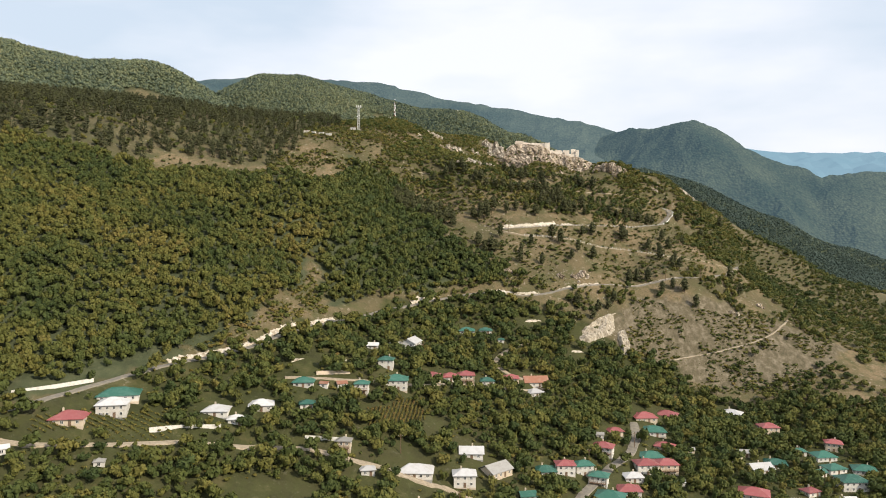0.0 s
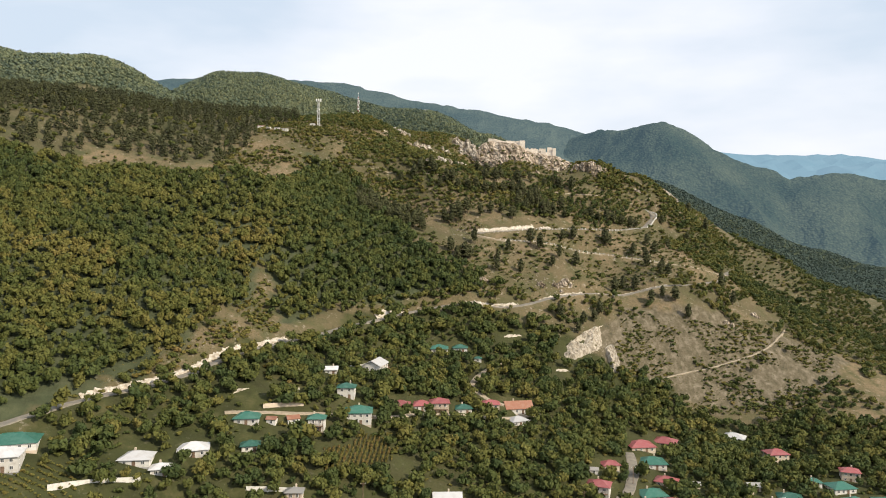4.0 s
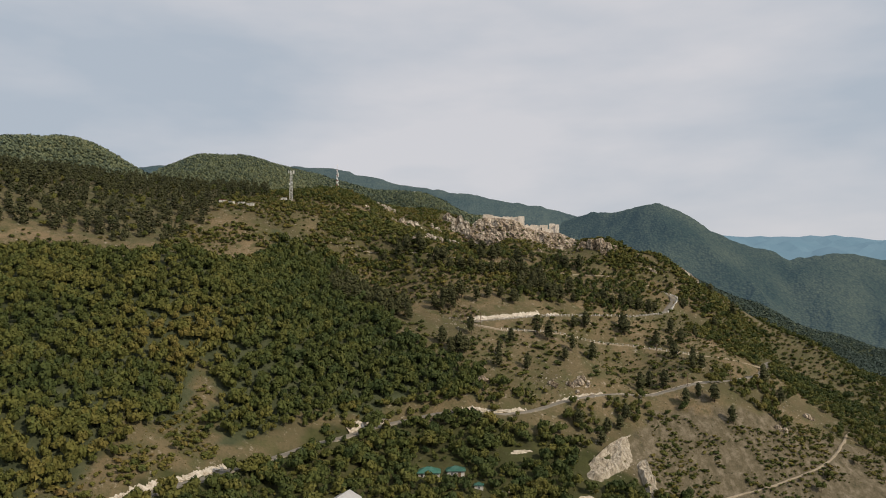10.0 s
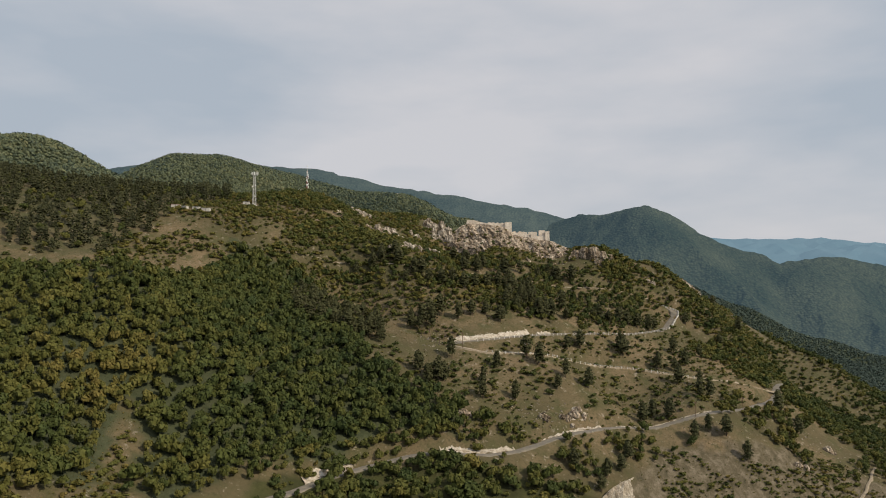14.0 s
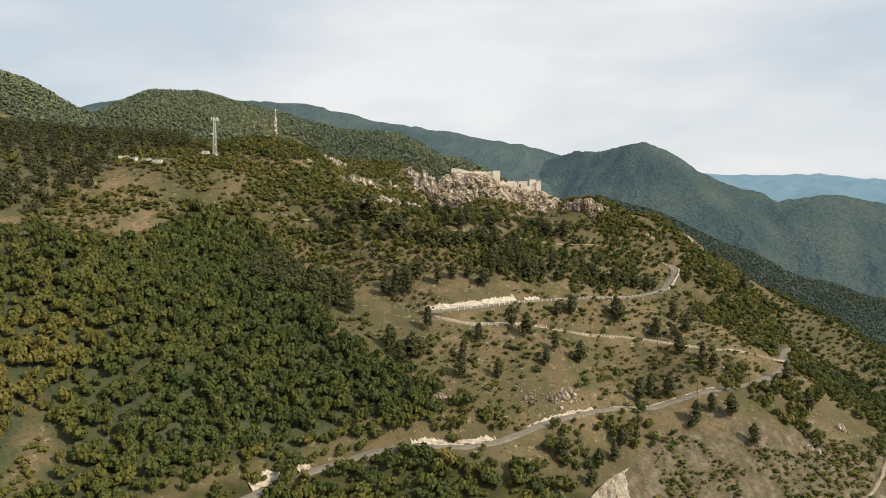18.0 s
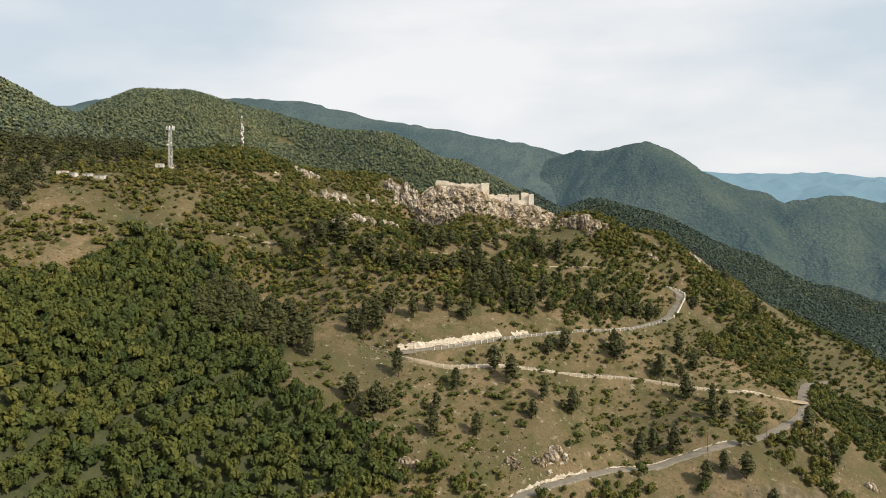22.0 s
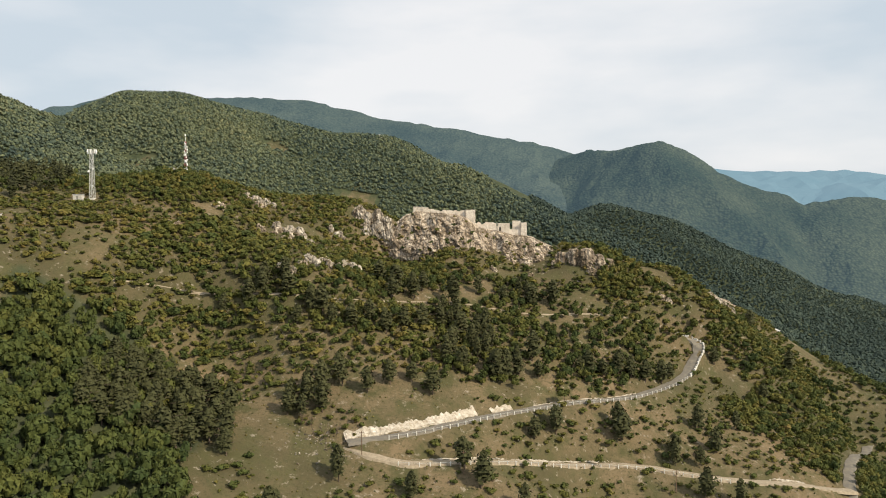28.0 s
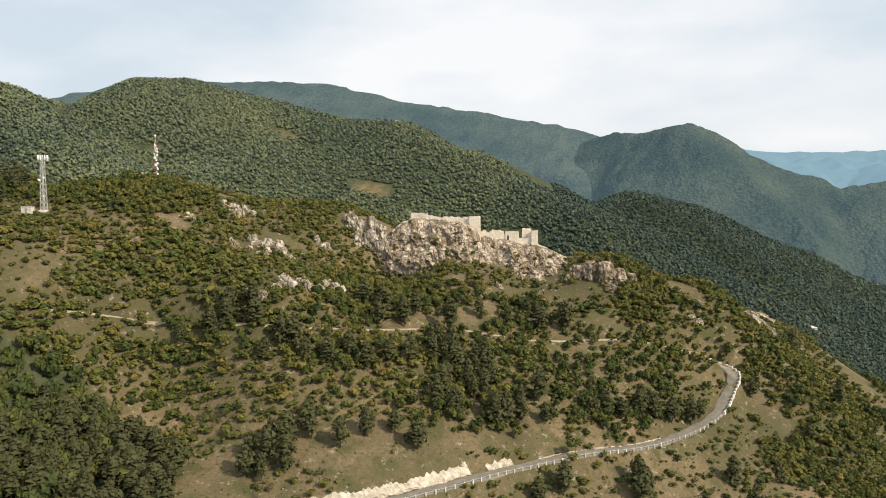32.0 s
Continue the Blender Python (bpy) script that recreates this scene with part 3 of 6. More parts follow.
# bare patches on the hills behind: x, y and half sizes
FAR_BARE = ((-197, 1390, 36, 22), (-338, 1442, 26, 9), (-618, 1080, 40, 24), (-483, 1312, 24, 9), (-452, 694, 40, 22), (363, 1303, 13, 15))

# ---------------------------------------------------------------- ground


def graded(lo, a, b, hi, gap, growth):
    m, d = list(np.arange(a, b + 0.1, gap)), gap
    while m[-1] < hi:
        d *= growth
        m.append(m[-1] + min(d, 120))
    d = gap
    while m[0] > lo:
        d *= growth
        m.insert(0, m[0] - min(d, 120))
    return np.array(m)


def build_ground():
    gx, gy = graded(-4200, -240, 220, 4200, 3.2, 1.05), graded(-1500, 235, 745, 4750, 3.2, 1.04)
    x, y = np.meshgrid(gx, gy)
    z = height(x, y)
    idx = np.arange(x.size).reshape(x.shape)
    quads = np.stack([idx[:-1, :-1], idx[:-1, 1:], idx[1:, 1:], idx[1:, :-1]], -1).reshape(-1, 4)
    me = tri_mesh("ground", np.stack([x, y, z], -1).reshape(-1, 3), quads, smooth=True)
    jx, jy = x + 10 * wave(x, y, 9, 11) + 14 * wave(x, y, 31, 12), y + 10 * wave(x, y, 9, 13) + 14 * wave(x, y, 31, 14)
    scree = inside(jx, jy, SCREE) * 1.0
    lush = (inside(jx, jy, VILLAGE_GROUND) * 0.8)
    for f in (FIELD, MEADOW, LAWN):
        lush = np.maximum(lush, inside(x, y, f) * 0.75)
    lush = np.where(inside(jx, jy, CLEARING), 0.05, lush)
    woods = np.maximum(inside(jx, jy, FOREST) * 0.9 * ~inside(jx, jy, CLEARING), np.maximum(inside(jx, jy, RIGHT_WOODS) * 0.22, inside(jx, jy, ROAD_FLANK) * 0.12))
    woods = np.where((np.abs(jx + 50) > 480) | (jy > 860) | (jy < 190 + 0.3 * (jx + 172)), 1.0, np.maximum(woods, inside(jx, jy, PLATEAU) * 0.35))
    woods = np.where(bare_patch(x, y), 0.0, woods)
    for fx, fy, rx, ry in FAR_BARE:
        woods = np.where(np.hypot((jx - fx) / rx, (jy - fy) / ry) < 1, 0.1, woods)
    for name, v in (("scree", scree), ("lush", lush), ("woods", woods)):
        me.attributes.new(name, "FLOAT", "POINT").data.foreach_set("value", v.astype(np.float32).ravel())
    me.materials.append(GROUND)
    return tagged(new("ground", me), "dry tan grass hillside with stony patches and wooded hills behind", "ground", kind="structure")


build_ground()

# ---------------------------------------------------------------- roads


def side_of(line):
    d = np.gradient(line[:, :2], axis=0)
    d /= np.linalg.norm(d, axis=1)[:, None]
    return np.column_stack([-d[:, 1], d[:, 0]])      # to the left of the way


def build_road(name, material, label):
    line, half = ROADS[name]
    n = side_of(line)
    bm = bmesh.new()
    rows = []
    offs = ((-half - 0.5, -0.9), (-half, 0.02), (-half * 0.5, 0.07), (0, 0.09), (half * 0.5, 0.07), (half, 0.02), (half + 0.5, -0.9))
    lift = {"middle_road": 0.012, "upper_road": 0.03, "upper_track": 0.02, "village_lane": 0.02, "village_street": 0.03, "hill_lane": 0.05}.get(name, 0.0)
    for i, (p, q) in enumerate(zip(line, n)):
        wob = 0.25 * math.sin(i * 0.9) + 0.2 * math.sin(i * 0.37 + 1)
        rows.append([bm.verts.new((p[0] + q[0] * (o + wob * (abs(o) >= half)), p[1] + q[1] * (o + wob * (abs(o) >= half)), p[2] + dz + lift)) for o, dz in offs])
    for a, b in zip(rows, rows[1:]):
        for i in range(len(offs) - 1):
            bm.faces.new((a[i + 1], a[i], b[i], b[i + 1]))
    me = bpy.data.meshes.new(name)
    bm.to_mesh(me)
    bm.free()
    me.materials.append(material)
    tagged(new(name, me), label, "road", kind="structure")


for road_name, road_mat, road_label in (("main_road", ASPHALT, "worn grey asphalt road winding up the hillside"),
                                        ("middle_road", DIRT, "pale dirt road crossing the dry slope"),
                                        ("upper_road", ASPHALT, "grey asphalt road climbing to a sharp bend"),
                                        ("upper_track", DIRT, "pale dirt track between pines and shrubs"),
                                        ("village_road", DIRT, "dusty village road between gardens"),
                                        ("village_lane", ASPHALT, "narrow grey lane between village houses"),
                                        ("village_street", DIRT, "narrow dirt street past terraced houses"),
                                        ("hill_lane", DIRT, "narrow pale lane climbing between gardens"),
                                        ("foot_path", DIRT, "trodden footpath slanting over the bare slope")):
    build_road(road_name, road_mat, road_label)


def build_bank(line, half, a, b, tall, left, label, seed):
    """A raw rock face cut into the slope beside a road, between two shares of its length."""
    i0, i1 = int(a * (len(line) - 1)), int(b * (len(line) - 1))
    seg, n = line[i0:i1 + 1], side_of(line)[i0:i1 + 1] * (1 if left else -1)
    fine = np.linspace(0, len(seg) - 1, (len(seg) - 1) * 3 + 1)
    px = np.column_stack([np.interp(fine, np.arange(len(seg)), seg[:, k]) for k in range(3)])
    pn = np.column_stack([np.interp(fine, np.arange(len(seg)), n[:, k]) for k in range(2)])
    rng = random.Random(seed)
    bm = bmesh.new()
    rows, levels = [], 7
    for i, (p, q) in enumerate(zip(px, pn)):
        u = i / (len(px) - 1)
        top = tall * min(1, 7 * u + 0.12, 7 * (1 - u) + 0.12) * (0.75 + 0.8 * noise.noise((p[0] * 0.09, p[1] * 0.09, seed)) + 0.10 * noise.noise((p[0] * 0.5, p[1] * 0.5, seed)))
        top = max(0.25, top) * 0.62
        row = []
        for k in range(levels):
            v = k / (levels - 1)
            out = half + 0.4 + 1.4 * v * top / 2.2 + 0.5 * noise.noise((p[0] * 0.5, p[1] * 0.5, v * 2.5 + seed)) + rng.uniform(-0.1, 0.1)
            row.append(bm.verts.new((p[0] + q[0] * out, p[1] + q[1] * out, p[2] - 0.5 + v * (top + 0.5) + (0.3 * noise.noise((p[0], p[1], seed)) if k else 0))))
        back = half + (1.2 + 1.5 * tall if tall < 3 else 4.5 + 1.2 * tall)
        row.append(bm.verts.new((p[0] + q[0] * back, p[1] + q[1] * back, z_at(p[0] + q[0] * back, p[1] + q[1] * back) - 0.6)))
        rows.append(row)
    for r, s in zip(rows, rows[1:]):
        for k in range(levels):
            bm.faces.new((r[k], s[k], s[k + 1], r[k + 1]) if not left else (s[k], r[k], r[k + 1], s[k + 1]))
    me = bpy.data.meshes.new("rock_cut")
    bm.to_mesh(me)
    bm.free()
    me.materials.append(CUT)
    tagged(new("rock_cut", me), label, "rock face", kind="structure")


UP, MID, MAIN = ROADS["upper_road"], ROADS["middle_road"], ROADS["main_road"]
PALE = "raw pale limestone cut above the road"
build_bank(*UP, 0.00, 0.24, 1.8, True, PALE, 1)
build_bank(*UP, 0.270, 0.325, 1.3, True, PALE, 2)
build_bank(*UP, 0.36, 0.62, 0.42, True, PALE, 3)
build_bank(*MID, 0.12, 0.20, 0.9, False, PALE, 4)
build_bank(*MID, 0.50, 0.96, 0.6, False, PALE, 5)
build_bank(*MAIN, 0.110, 0.275, 1.5, True, PALE, 6)
build_bank(*MAIN, 0.375, 0.412, 1.8, True, PALE, 7)
build_bank(*MAIN, 0.471, 0.526, 1.3, True, PALE, 8)
build_bank(*MAIN, 0.549, 0.608, 0.8, True, PALE, 9)
build_bank(*MAIN, 0.622, 0.714, 0.5, True, PALE, 10)


def build_guard(line, half, a, b, left, gap, label, heavy=False):
    i0, i1 = int(a * (len(line) - 1)), int(b * (len(line) - 1))
    seg, n = line[i0:i1 + 1], side_of(line)[i0:i1 + 1] * (1 if left else -1)
    xyz = np.column_stack([seg[:, :2] + n * (half + 0.35), seg[:, 2]])
    run = np.r_[0, np.cumsum(np.linalg.norm(np.diff(xyz, axis=0), axis=1))]
    rail = empty("guard_rail", Matrix.Translation(xyz[0]), label, "guard rail")
    origin = xyz[0]
    bm = bmesh.new()
    box(bm, -0.14, 0.14, -0.14, 0.14, -0.6, 0.95, 0.03) if not heavy else box(bm, -0.3, 0.3, -0.9, 0.9, -0.6, 0.85, 0.05)
    post = bpy.data.meshes.new("post")
    bm.to_mesh(post)
    bm.free()
    post.materials.append(POST)
    spots = []
    for s in np.arange(0, run[-1], gap):
        p = np.array([np.interp(s, run, xyz[:, k]) for k in range(3)]) - origin
        q = np.array([np.interp(s + 0.3, run, xyz[:, k]) for k in range(3)]) - origin
        turn = math.degrees(math.atan2(q[1] - p[1], q[0] - p[0])) - 90
        part_of("post", post, rail, pose(*p, 0, 0, turn))
        spots.append(p)
    if not heavy:
        bm = bmesh.new()
        for p, q in zip(spots, spots[1:]):
            bar(bm, p + (0, 0, 0.72), q + (0, 0, 0.72), 0.04, 4)
        part("rail", bm, STEEL, rail, "thin galvanised rail")


build_guard(*UP, 0.06, 0.80, False, 3.2, "white posts with a thin rail along the road edge")
build_guard(*UP, 0.81, 0.97, False, 2.3, "row of white concrete blocks round the outside of the road bend", True)
build_guard(*MID, 0.30, 0.92, True, 3.4, "white posts with a thin rail below the dirt road")


# ---------------------------------------------------------------- far ranges


def build_range(name, ridge, material, label, gap, reach):
    """One distant range: a sheet laid over its crest line."""
    slope, soft, crest = ridge
    c = np.array(crest, float)
    gx, gy = np.arange(c[:, 0].min() - reach, c[:, 0].max() + reach, gap), np.arange(c[:, 1].min() - reach * 1.6, c[:, 1].max() + reach * 0.5, gap)
    x, y = np.meshgrid(gx, gy)
    d = c[0, 1] / 1500
    z = ridge_height(x, y, ridge) - 8 * d + 14 * wave(x, y, 120 * d, 3) + 14 * wave(x, y, 290 * d, 4) + 7 * d * wave(x, y, 30, 6) + 4 * d * wave(x, y, 14, 7)
    x, y = x + 90 * wave(x, y, 260, 21) + 40 * wave(x, y, 90, 23), y + 70 * wave(x, y, 200, 22)
    spur = np.abs(wave(x + 0.4 * y, 0 * y, 190, 9)) * 2
    spur += np.abs(wave(x - 0.3 * y, 0.25 * y, 85, 10)) * 0.7
    x, y = np.meshgrid(gx, gy)
    z -= 62 * spur * step(10, 400, np.abs(y - np.interp(x, c[:, 0], c[:, 1])))
    z = np.maximum(z, -30)
    idx = np.arange(x.size).reshape(x.shape)
    quads = np.stack([idx[:-1, :-1], idx[:-1, 1:], idx[1:, 1:], idx[1:, :-1]], -1).reshape(-1, 4)
    keep = (z.reshape(-1)[quads] > -29).any(1)
    me = tri_mesh(name, np.stack([x, y, z], -1).reshape(-1, 3), quads[keep])
    me.materials.append(material)
    tagged(new(name, me), label, "mountain", kind="structure")


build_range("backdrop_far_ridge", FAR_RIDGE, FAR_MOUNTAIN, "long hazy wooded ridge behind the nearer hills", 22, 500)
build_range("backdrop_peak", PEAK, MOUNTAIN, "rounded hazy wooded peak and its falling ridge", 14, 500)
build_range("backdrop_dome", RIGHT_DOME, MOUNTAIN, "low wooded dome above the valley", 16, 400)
build_range("backdrop_blue_range", BLUE_RANGE, BLUE_HILLS, "mountain range on the horizon, tinted pale blue for haze", 60, 500)
build_range("backdrop_blue_spur", BLUE_SPUR, BLUE_HILLS, "spur in front of the horizon range, tinted pale blue for haze", 50, 500)

# ---------------------------------------------------------------- crags and the ruined castle
FOOT = ((-64, 722, 182), (-54, 717, 183), (-41, 711, 180), (-29, 708, 179), (-16, 706, 179), (-3, 706, 177), (10, 706, 174), (23, 708, 171), (37, 716, 178), (44, 722, 179))
TOP = ((-64, 727, 184), (-54, 727, 189), (-43, 728, 195), (-37, 729, 200), (-31, 730, 201.8), (-13, 730, 200.2), (-6, 730, 198.8), (-2, 730, 196.6), (1, 730.5, 193), (13, 731, 190.6), (28, 733, 188.4), (37, 731, 184.5), (44, 729, 181))


CRAG_SPOTS = []


def build_crag():
    us, vs = np.linspace(-63, 43, 270), np.linspace(0, 1.45, 74)
    f, t = np.array(FOOT, float), np.array(TOP, float)
    verts = []
    for u in us:
        fy, fz = np.interp(u, f[:, 0], f[:, 1]), np.interp(u, f[:, 0], f[:, 2]) - 4
        ty, tz = np.interp(u, t[:, 0], t[:, 1]) - 2.2, np.interp(u, t[:, 0], t[:, 2]) - 0.2
        for v in vs:
            if v <= 1:
                y, z = fy + (ty - fy) * v ** 1.25, fz + (tz - fz) * v ** 0.92
            else:
                y, z = ty + (v - 1) / 0.45 * 16, tz - 12 * max(0, (v - 1.12) / 0.33)
            big = noise.ridged_multi_fractal((u * 0.055, z * 0.05, 3.1), 1.0, 2.1, 5, 1.0, 2.0)
            crack = noise.ridged_multi_fractal((u * 0.15 + z * 0.07, z * 0.09 - u * 0.03, 7.7), 0.9, 2.2, 4, 1.0, 2.0)
            fine = noise.fractal((u * 0.5, y * 0.5, z * 0.5), 0.8, 2.1, 4)
            amp = min(1, 6 * v, 6 * max(0, 1.0 - v) + 0.12)
            sharp = noise.ridged_multi_fractal((u * 0.34 + z * 0.2, z * 0.42 - u * 0.12, y * 0.1), 0.85, 2.1, 5, 1.0, 2.0)
            y += amp * (4.0 - 2.4 * big - 1.9 * crack + 1.1 * fine - 0.8 * sharp)
            z += (0.6 * fine + 0.5 * (crack - 1)) * (0.35 if v >= 0.97 else 1.0)
            verts.append((u + amp * 0.7 * noise.noise((u * 0.4, v * 9, 1.3)), y, z))
    CRAG_SPOTS.extend(verts[i] for i in range(len(verts)) if i % len(vs) < 48)
    idx = np.arange(len(verts)).reshape(len(us), len(vs))
    quads = np.stack([idx[:-1, :-1], idx[1:, :-1], idx[1:, 1:], idx[:-1, 1:]], -1).reshape(-1, 4)
    me = tri_mesh("castle_crag", verts, quads)
    me.materials.append(ROCK)
    tagged(new("castle_crag", me), "steep fissured grey-pink limestone crag under the castle", "rock", kind="structure")


build_crag()


def lump(bm, c, r, seed):
    made = bmesh.ops.create_icosphere(bm, subdivisions=4 if r[2] > 5 else 3, radius=1)["verts"]
    for v in made:
        d = v.co.normalized()
        p = d * 1.3 + Vector((seed * 3.7, seed * 1.3, 0))
        k = 0.72 + 0.30 * noise.ridged_multi_fractal(p, 1.0, 2.1, 4, 1.0, 2.0) * 0.7 + 0.22 * noise.noise(p * 2.5)
        v.co = Vector((c[0] + d.x * r[0] * k, c[1] + d.y * r[1] * k, c[2] + d.z * r[2] * k))


def build_rocks(label, lumps, material=None):
    x0, y0 = lumps[0][0], lumps[0][1]
    rocks = empty("rock_outcrop", Matrix.Translation((x0, y0, z_at(x0, y0))), label, "rock")
    for i, (x, y, dz, rx, ry, rz) in enumerate(lumps):
        bm = bmesh.new()
        lump(bm, (x - x0, y - y0, z_at(x, y) + dz - z_at(x0, y0)), (rx, ry, rz), i + len(label) % 7 + x * 0.37)
        part("rock", bm, material or ROCK, rocks)


def lifted(x, y, top, rx, ry, rz):
    return (x, y, top - rz * 0.95 - z_at(x, y), rx, ry, rz)


build_rocks("jagged pale limestone pinnacles on the crest beside the castle crag",
            [lifted(-68, 722, 199.5, 4.5, 4, 6), lifted(-62, 723, 204.5, 4.0, 4, 6), lifted(-57, 723, 201, 3.8, 4, 6), lifted(-52, 724, 203, 3.2, 4, 6),
             lifted(-47, 723, 198.5, 3.4, 3, 6), lifted(-72, 719, 194, 4, 3, 5), lifted(-65, 718, 195, 4.4, 3.4, 6), lifted(-58, 718, 195, 4.6, 3.6, 6), lifted(-51, 719, 196, 4, 3.4, 6),
             lifted(-75, 717, 189, 3, 2.6, 4), lifted(-45, 718, 192, 3.4, 3, 5)], PALE_ROCK)
build_rocks("rounded grey limestone bosses on the dry crest",
            [(46, 713, 0.5, 4.0, 4, 4.5), (52, 711, 1.5, 4.2, 4, 5.5), (58, 709, 2.0, 4.6, 4, 6.0), (64, 709, 1.0, 3.6, 4, 5.0), (69, 711, 0.0, 3.4, 3, 3.5), (60, 704, -0.5, 3, 2.6, 3), (42, 711, -0.5, 3, 3, 3)])
for k, (rx, ry, size) in enumerate(((-111, 697, 3.2), (-106, 701, 2.6), (-90, 674, 4.0), (-84, 677, 4.2), (-79, 672, 3.0), (-66, 645, 3.0), (-60, 648, 3.2), (-53, 656, 3.0), (-76, 632, 2.8), (-70, 699, 3.0), (124, 720, 4.2), (131, 724, 4.0))):
    g = random.Random(50 + k)
    build_rocks("broken pale limestone outcrop among scrub",
                [(rx + g.uniform(-4, 4), ry + g.uniform(-1.5, 1.5), g.uniform(0, 0.8), size * g.uniform(0.5, 0.9), size * g.uniform(0.4, 0.7), size * g.uniform(0.5, 0.95)) for _ in range(5)], PALE_ROCK)
SMALL_ROCKS = ((-109, 693), (-90, 672), (-83, 669), (-72, 640), (-62, 650), (-55, 660), (-97, 663), (-88, 664), (11, 696), (-36, 700), (120, 738),
               (8, 522), (19, 526), (26, 531), (-25, 510), (133, 545), (157, 574), (-40, 697), (30, 700), (-128, 640), (-118, 668), (95, 706))
build_rocks("long sloping limestone slab on the wooded crest", [(138, 772, -1, 6, 4, 4), (144, 777, -1, 6, 4, 4.5), (150, 781, -2, 5, 4, 4)])
for k, (rx, ry) in enumerate(SMALL_ROCKS):
    g = random.Random(k)
    build_rocks("small bare limestone outcrop between shrubs",
                [(rx + g.uniform(-3, 3), ry + g.uniform(-2, 2), g.uniform(-0.2, 0.6), g.uniform(1.0, 2.8), g.uniform(1, 2), g.uniform(0.9, 2.6)) for _ in range(g.randint(2, 4))])


def bank_line(points, dz=0.0):
    line = graded_line(points)
    line[:, 2] += dz
    return line


def build_scar(foot, top, label, seed):
    """A bare rock slope between its foot and its upper rim, lying a little proud of the ground."""
    f, t = curve(foot, 1.0), curve(top, 1.0)
    us, vs = np.linspace(0, 1, 60), np.linspace(0, 1, 26)
    fx, tx = [np.column_stack([np.interp(us, np.linspace(0, 1, len(c)), c[:, k]) for k in (0, 1)]) for c in (f, t)]
    p = fx[:, None] * (1 - vs[None, :, None]) + tx[:, None] * vs[None, :, None]
    z = height(p[..., 0], p[..., 1])
    verts = []
    for i, u in enumerate(us):
        for j, v in enumerate(vs):
            x, y = p[i, j]
            edge = min(1, 6 * u, 6 * (1 - u), 6 * v + 0.2, 5 * (1 - v))
            r = noise.ridged_multi_fractal((x * 0.11 + seed, y * 0.11, z[i, j] * 0.16), 0.9, 2.1, 5, 1.0, 2.0) - 0.8
            bulge = 1.6 * math.sin(math.pi * v ** 1.6)
            verts.append((x + 0.8 * r, y - 1.6 * r * edge, z[i, j] - 0.9 * (1 - edge) + edge * (bulge + 1.9 * r)))
    idx = np.arange(len(verts)).reshape(len(us), len(vs))
    quads = np.stack([idx[:-1, :-1], idx[1:, :-1], idx[1:, 1:], idx[:-1, 1:]], -1).reshape(-1, 4)
    me = tri_mesh("quarry_face", verts, quads)
    me.materials.append(QUARRY_CUT)
    tagged(new("quarry_face", me), label, "rock face", kind="structure")


build_scar(((20, 463), (29, 475), (36, 483), (44, 490)), ((19, 476), (27, 489), (36, 501), (47, 511)), "raw white quarry slope above the village", 21)
build_scar(((47, 470), (52, 474), (54, 478)), ((45, 492), (48, 496), (51, 500)), "pale rubble chute below the quarry", 33)
build_bank(bank_line(((-16, 464), (-8, 470), (0, 476))), 0.5, 0.0, 1.0, 2.6, True, "raw pale earth bank between trees", 22)
build_bank(bank_line(((13, 449), (19, 453), (24, 456))), 0.5, 0.0, 1.0, 2.4, True, "raw pale earth bank between trees", 23)
build_bank(bank_line(((-118, 330), (-108, 340), (-96, 346))), 0.5, 0.0, 1.0, 2.0, True, "raw pale earth bank above the houses", 24)
build_bank(bank_line(((0, 517), (14, 523), (28, 529))), 0.5, 0.0, 1.0, 1.2, True, "broken pale rock ledge in the grass", 25)


def ruin_wall(bm, a, b, foot, top_a, top_b, thick, seed, jag=0.8):
    a, b = Vector((*a, 0)), Vector((*b, 0))
    n = max(2, int((b - a).length / 0.8))
    side = (b - a).normalized().cross(Vector((0, 0, 1))) * thick / 2
    rng = random.Random(seed)
    rows, level = [], 0.0
    for i in range(n + 1):
        p = a.lerp(b, i / n)
        if i % 2 == 0:
            level = rng.uniform(-jag, jag * 0.4)
        z = top_a + (top_b - top_a) * i / n + level
        rows.append([bm.verts.new((p.x + s * side.x, p.y + s * side.y, h)) for s, h in ((1, foot), (1, z), (-1, z), (-1, foot))])
    for r, s in zip(rows, rows[1:]):
        for k in range(4):
            bm.faces.new((r[k], r[(k + 1) % 4], s[(k + 1) % 4], s[k]))
    bm.faces.new(rows[0][::-1])
    bm.faces.new(rows[-1])


def ruin_tower(bm, x0, x1, y0, y1, foot, top, seed):
    ruin_wall(bm, (x0, y0), (x1, y0), foot, top, top, 0.9, seed, 0.25)
    ruin_wall(bm, (x1 - 0.45, y0 + 0.46), (x1 - 0.45, y1), foot, top, top - 0.2, 0.9, seed + 1, 0.25)
    ruin_wall(bm, (x0 + 0.45, y0 + 0.46), (x0 + 0.45, y1), foot, top, top - 0.2, 0.9, seed + 2, 0.25)
    ruin_wall(bm, (x0 + 0.9, y1 - 0.45), (x1 - 0.9, y1 - 0.45), foot, top - 0.4, top - 0.3, 0.9, seed + 3, 0.25)
    box(bm, x0 + 0.9, x1 - 0.9, y0 + 0.5, y1 - 0.9, foot, top - 1.3)


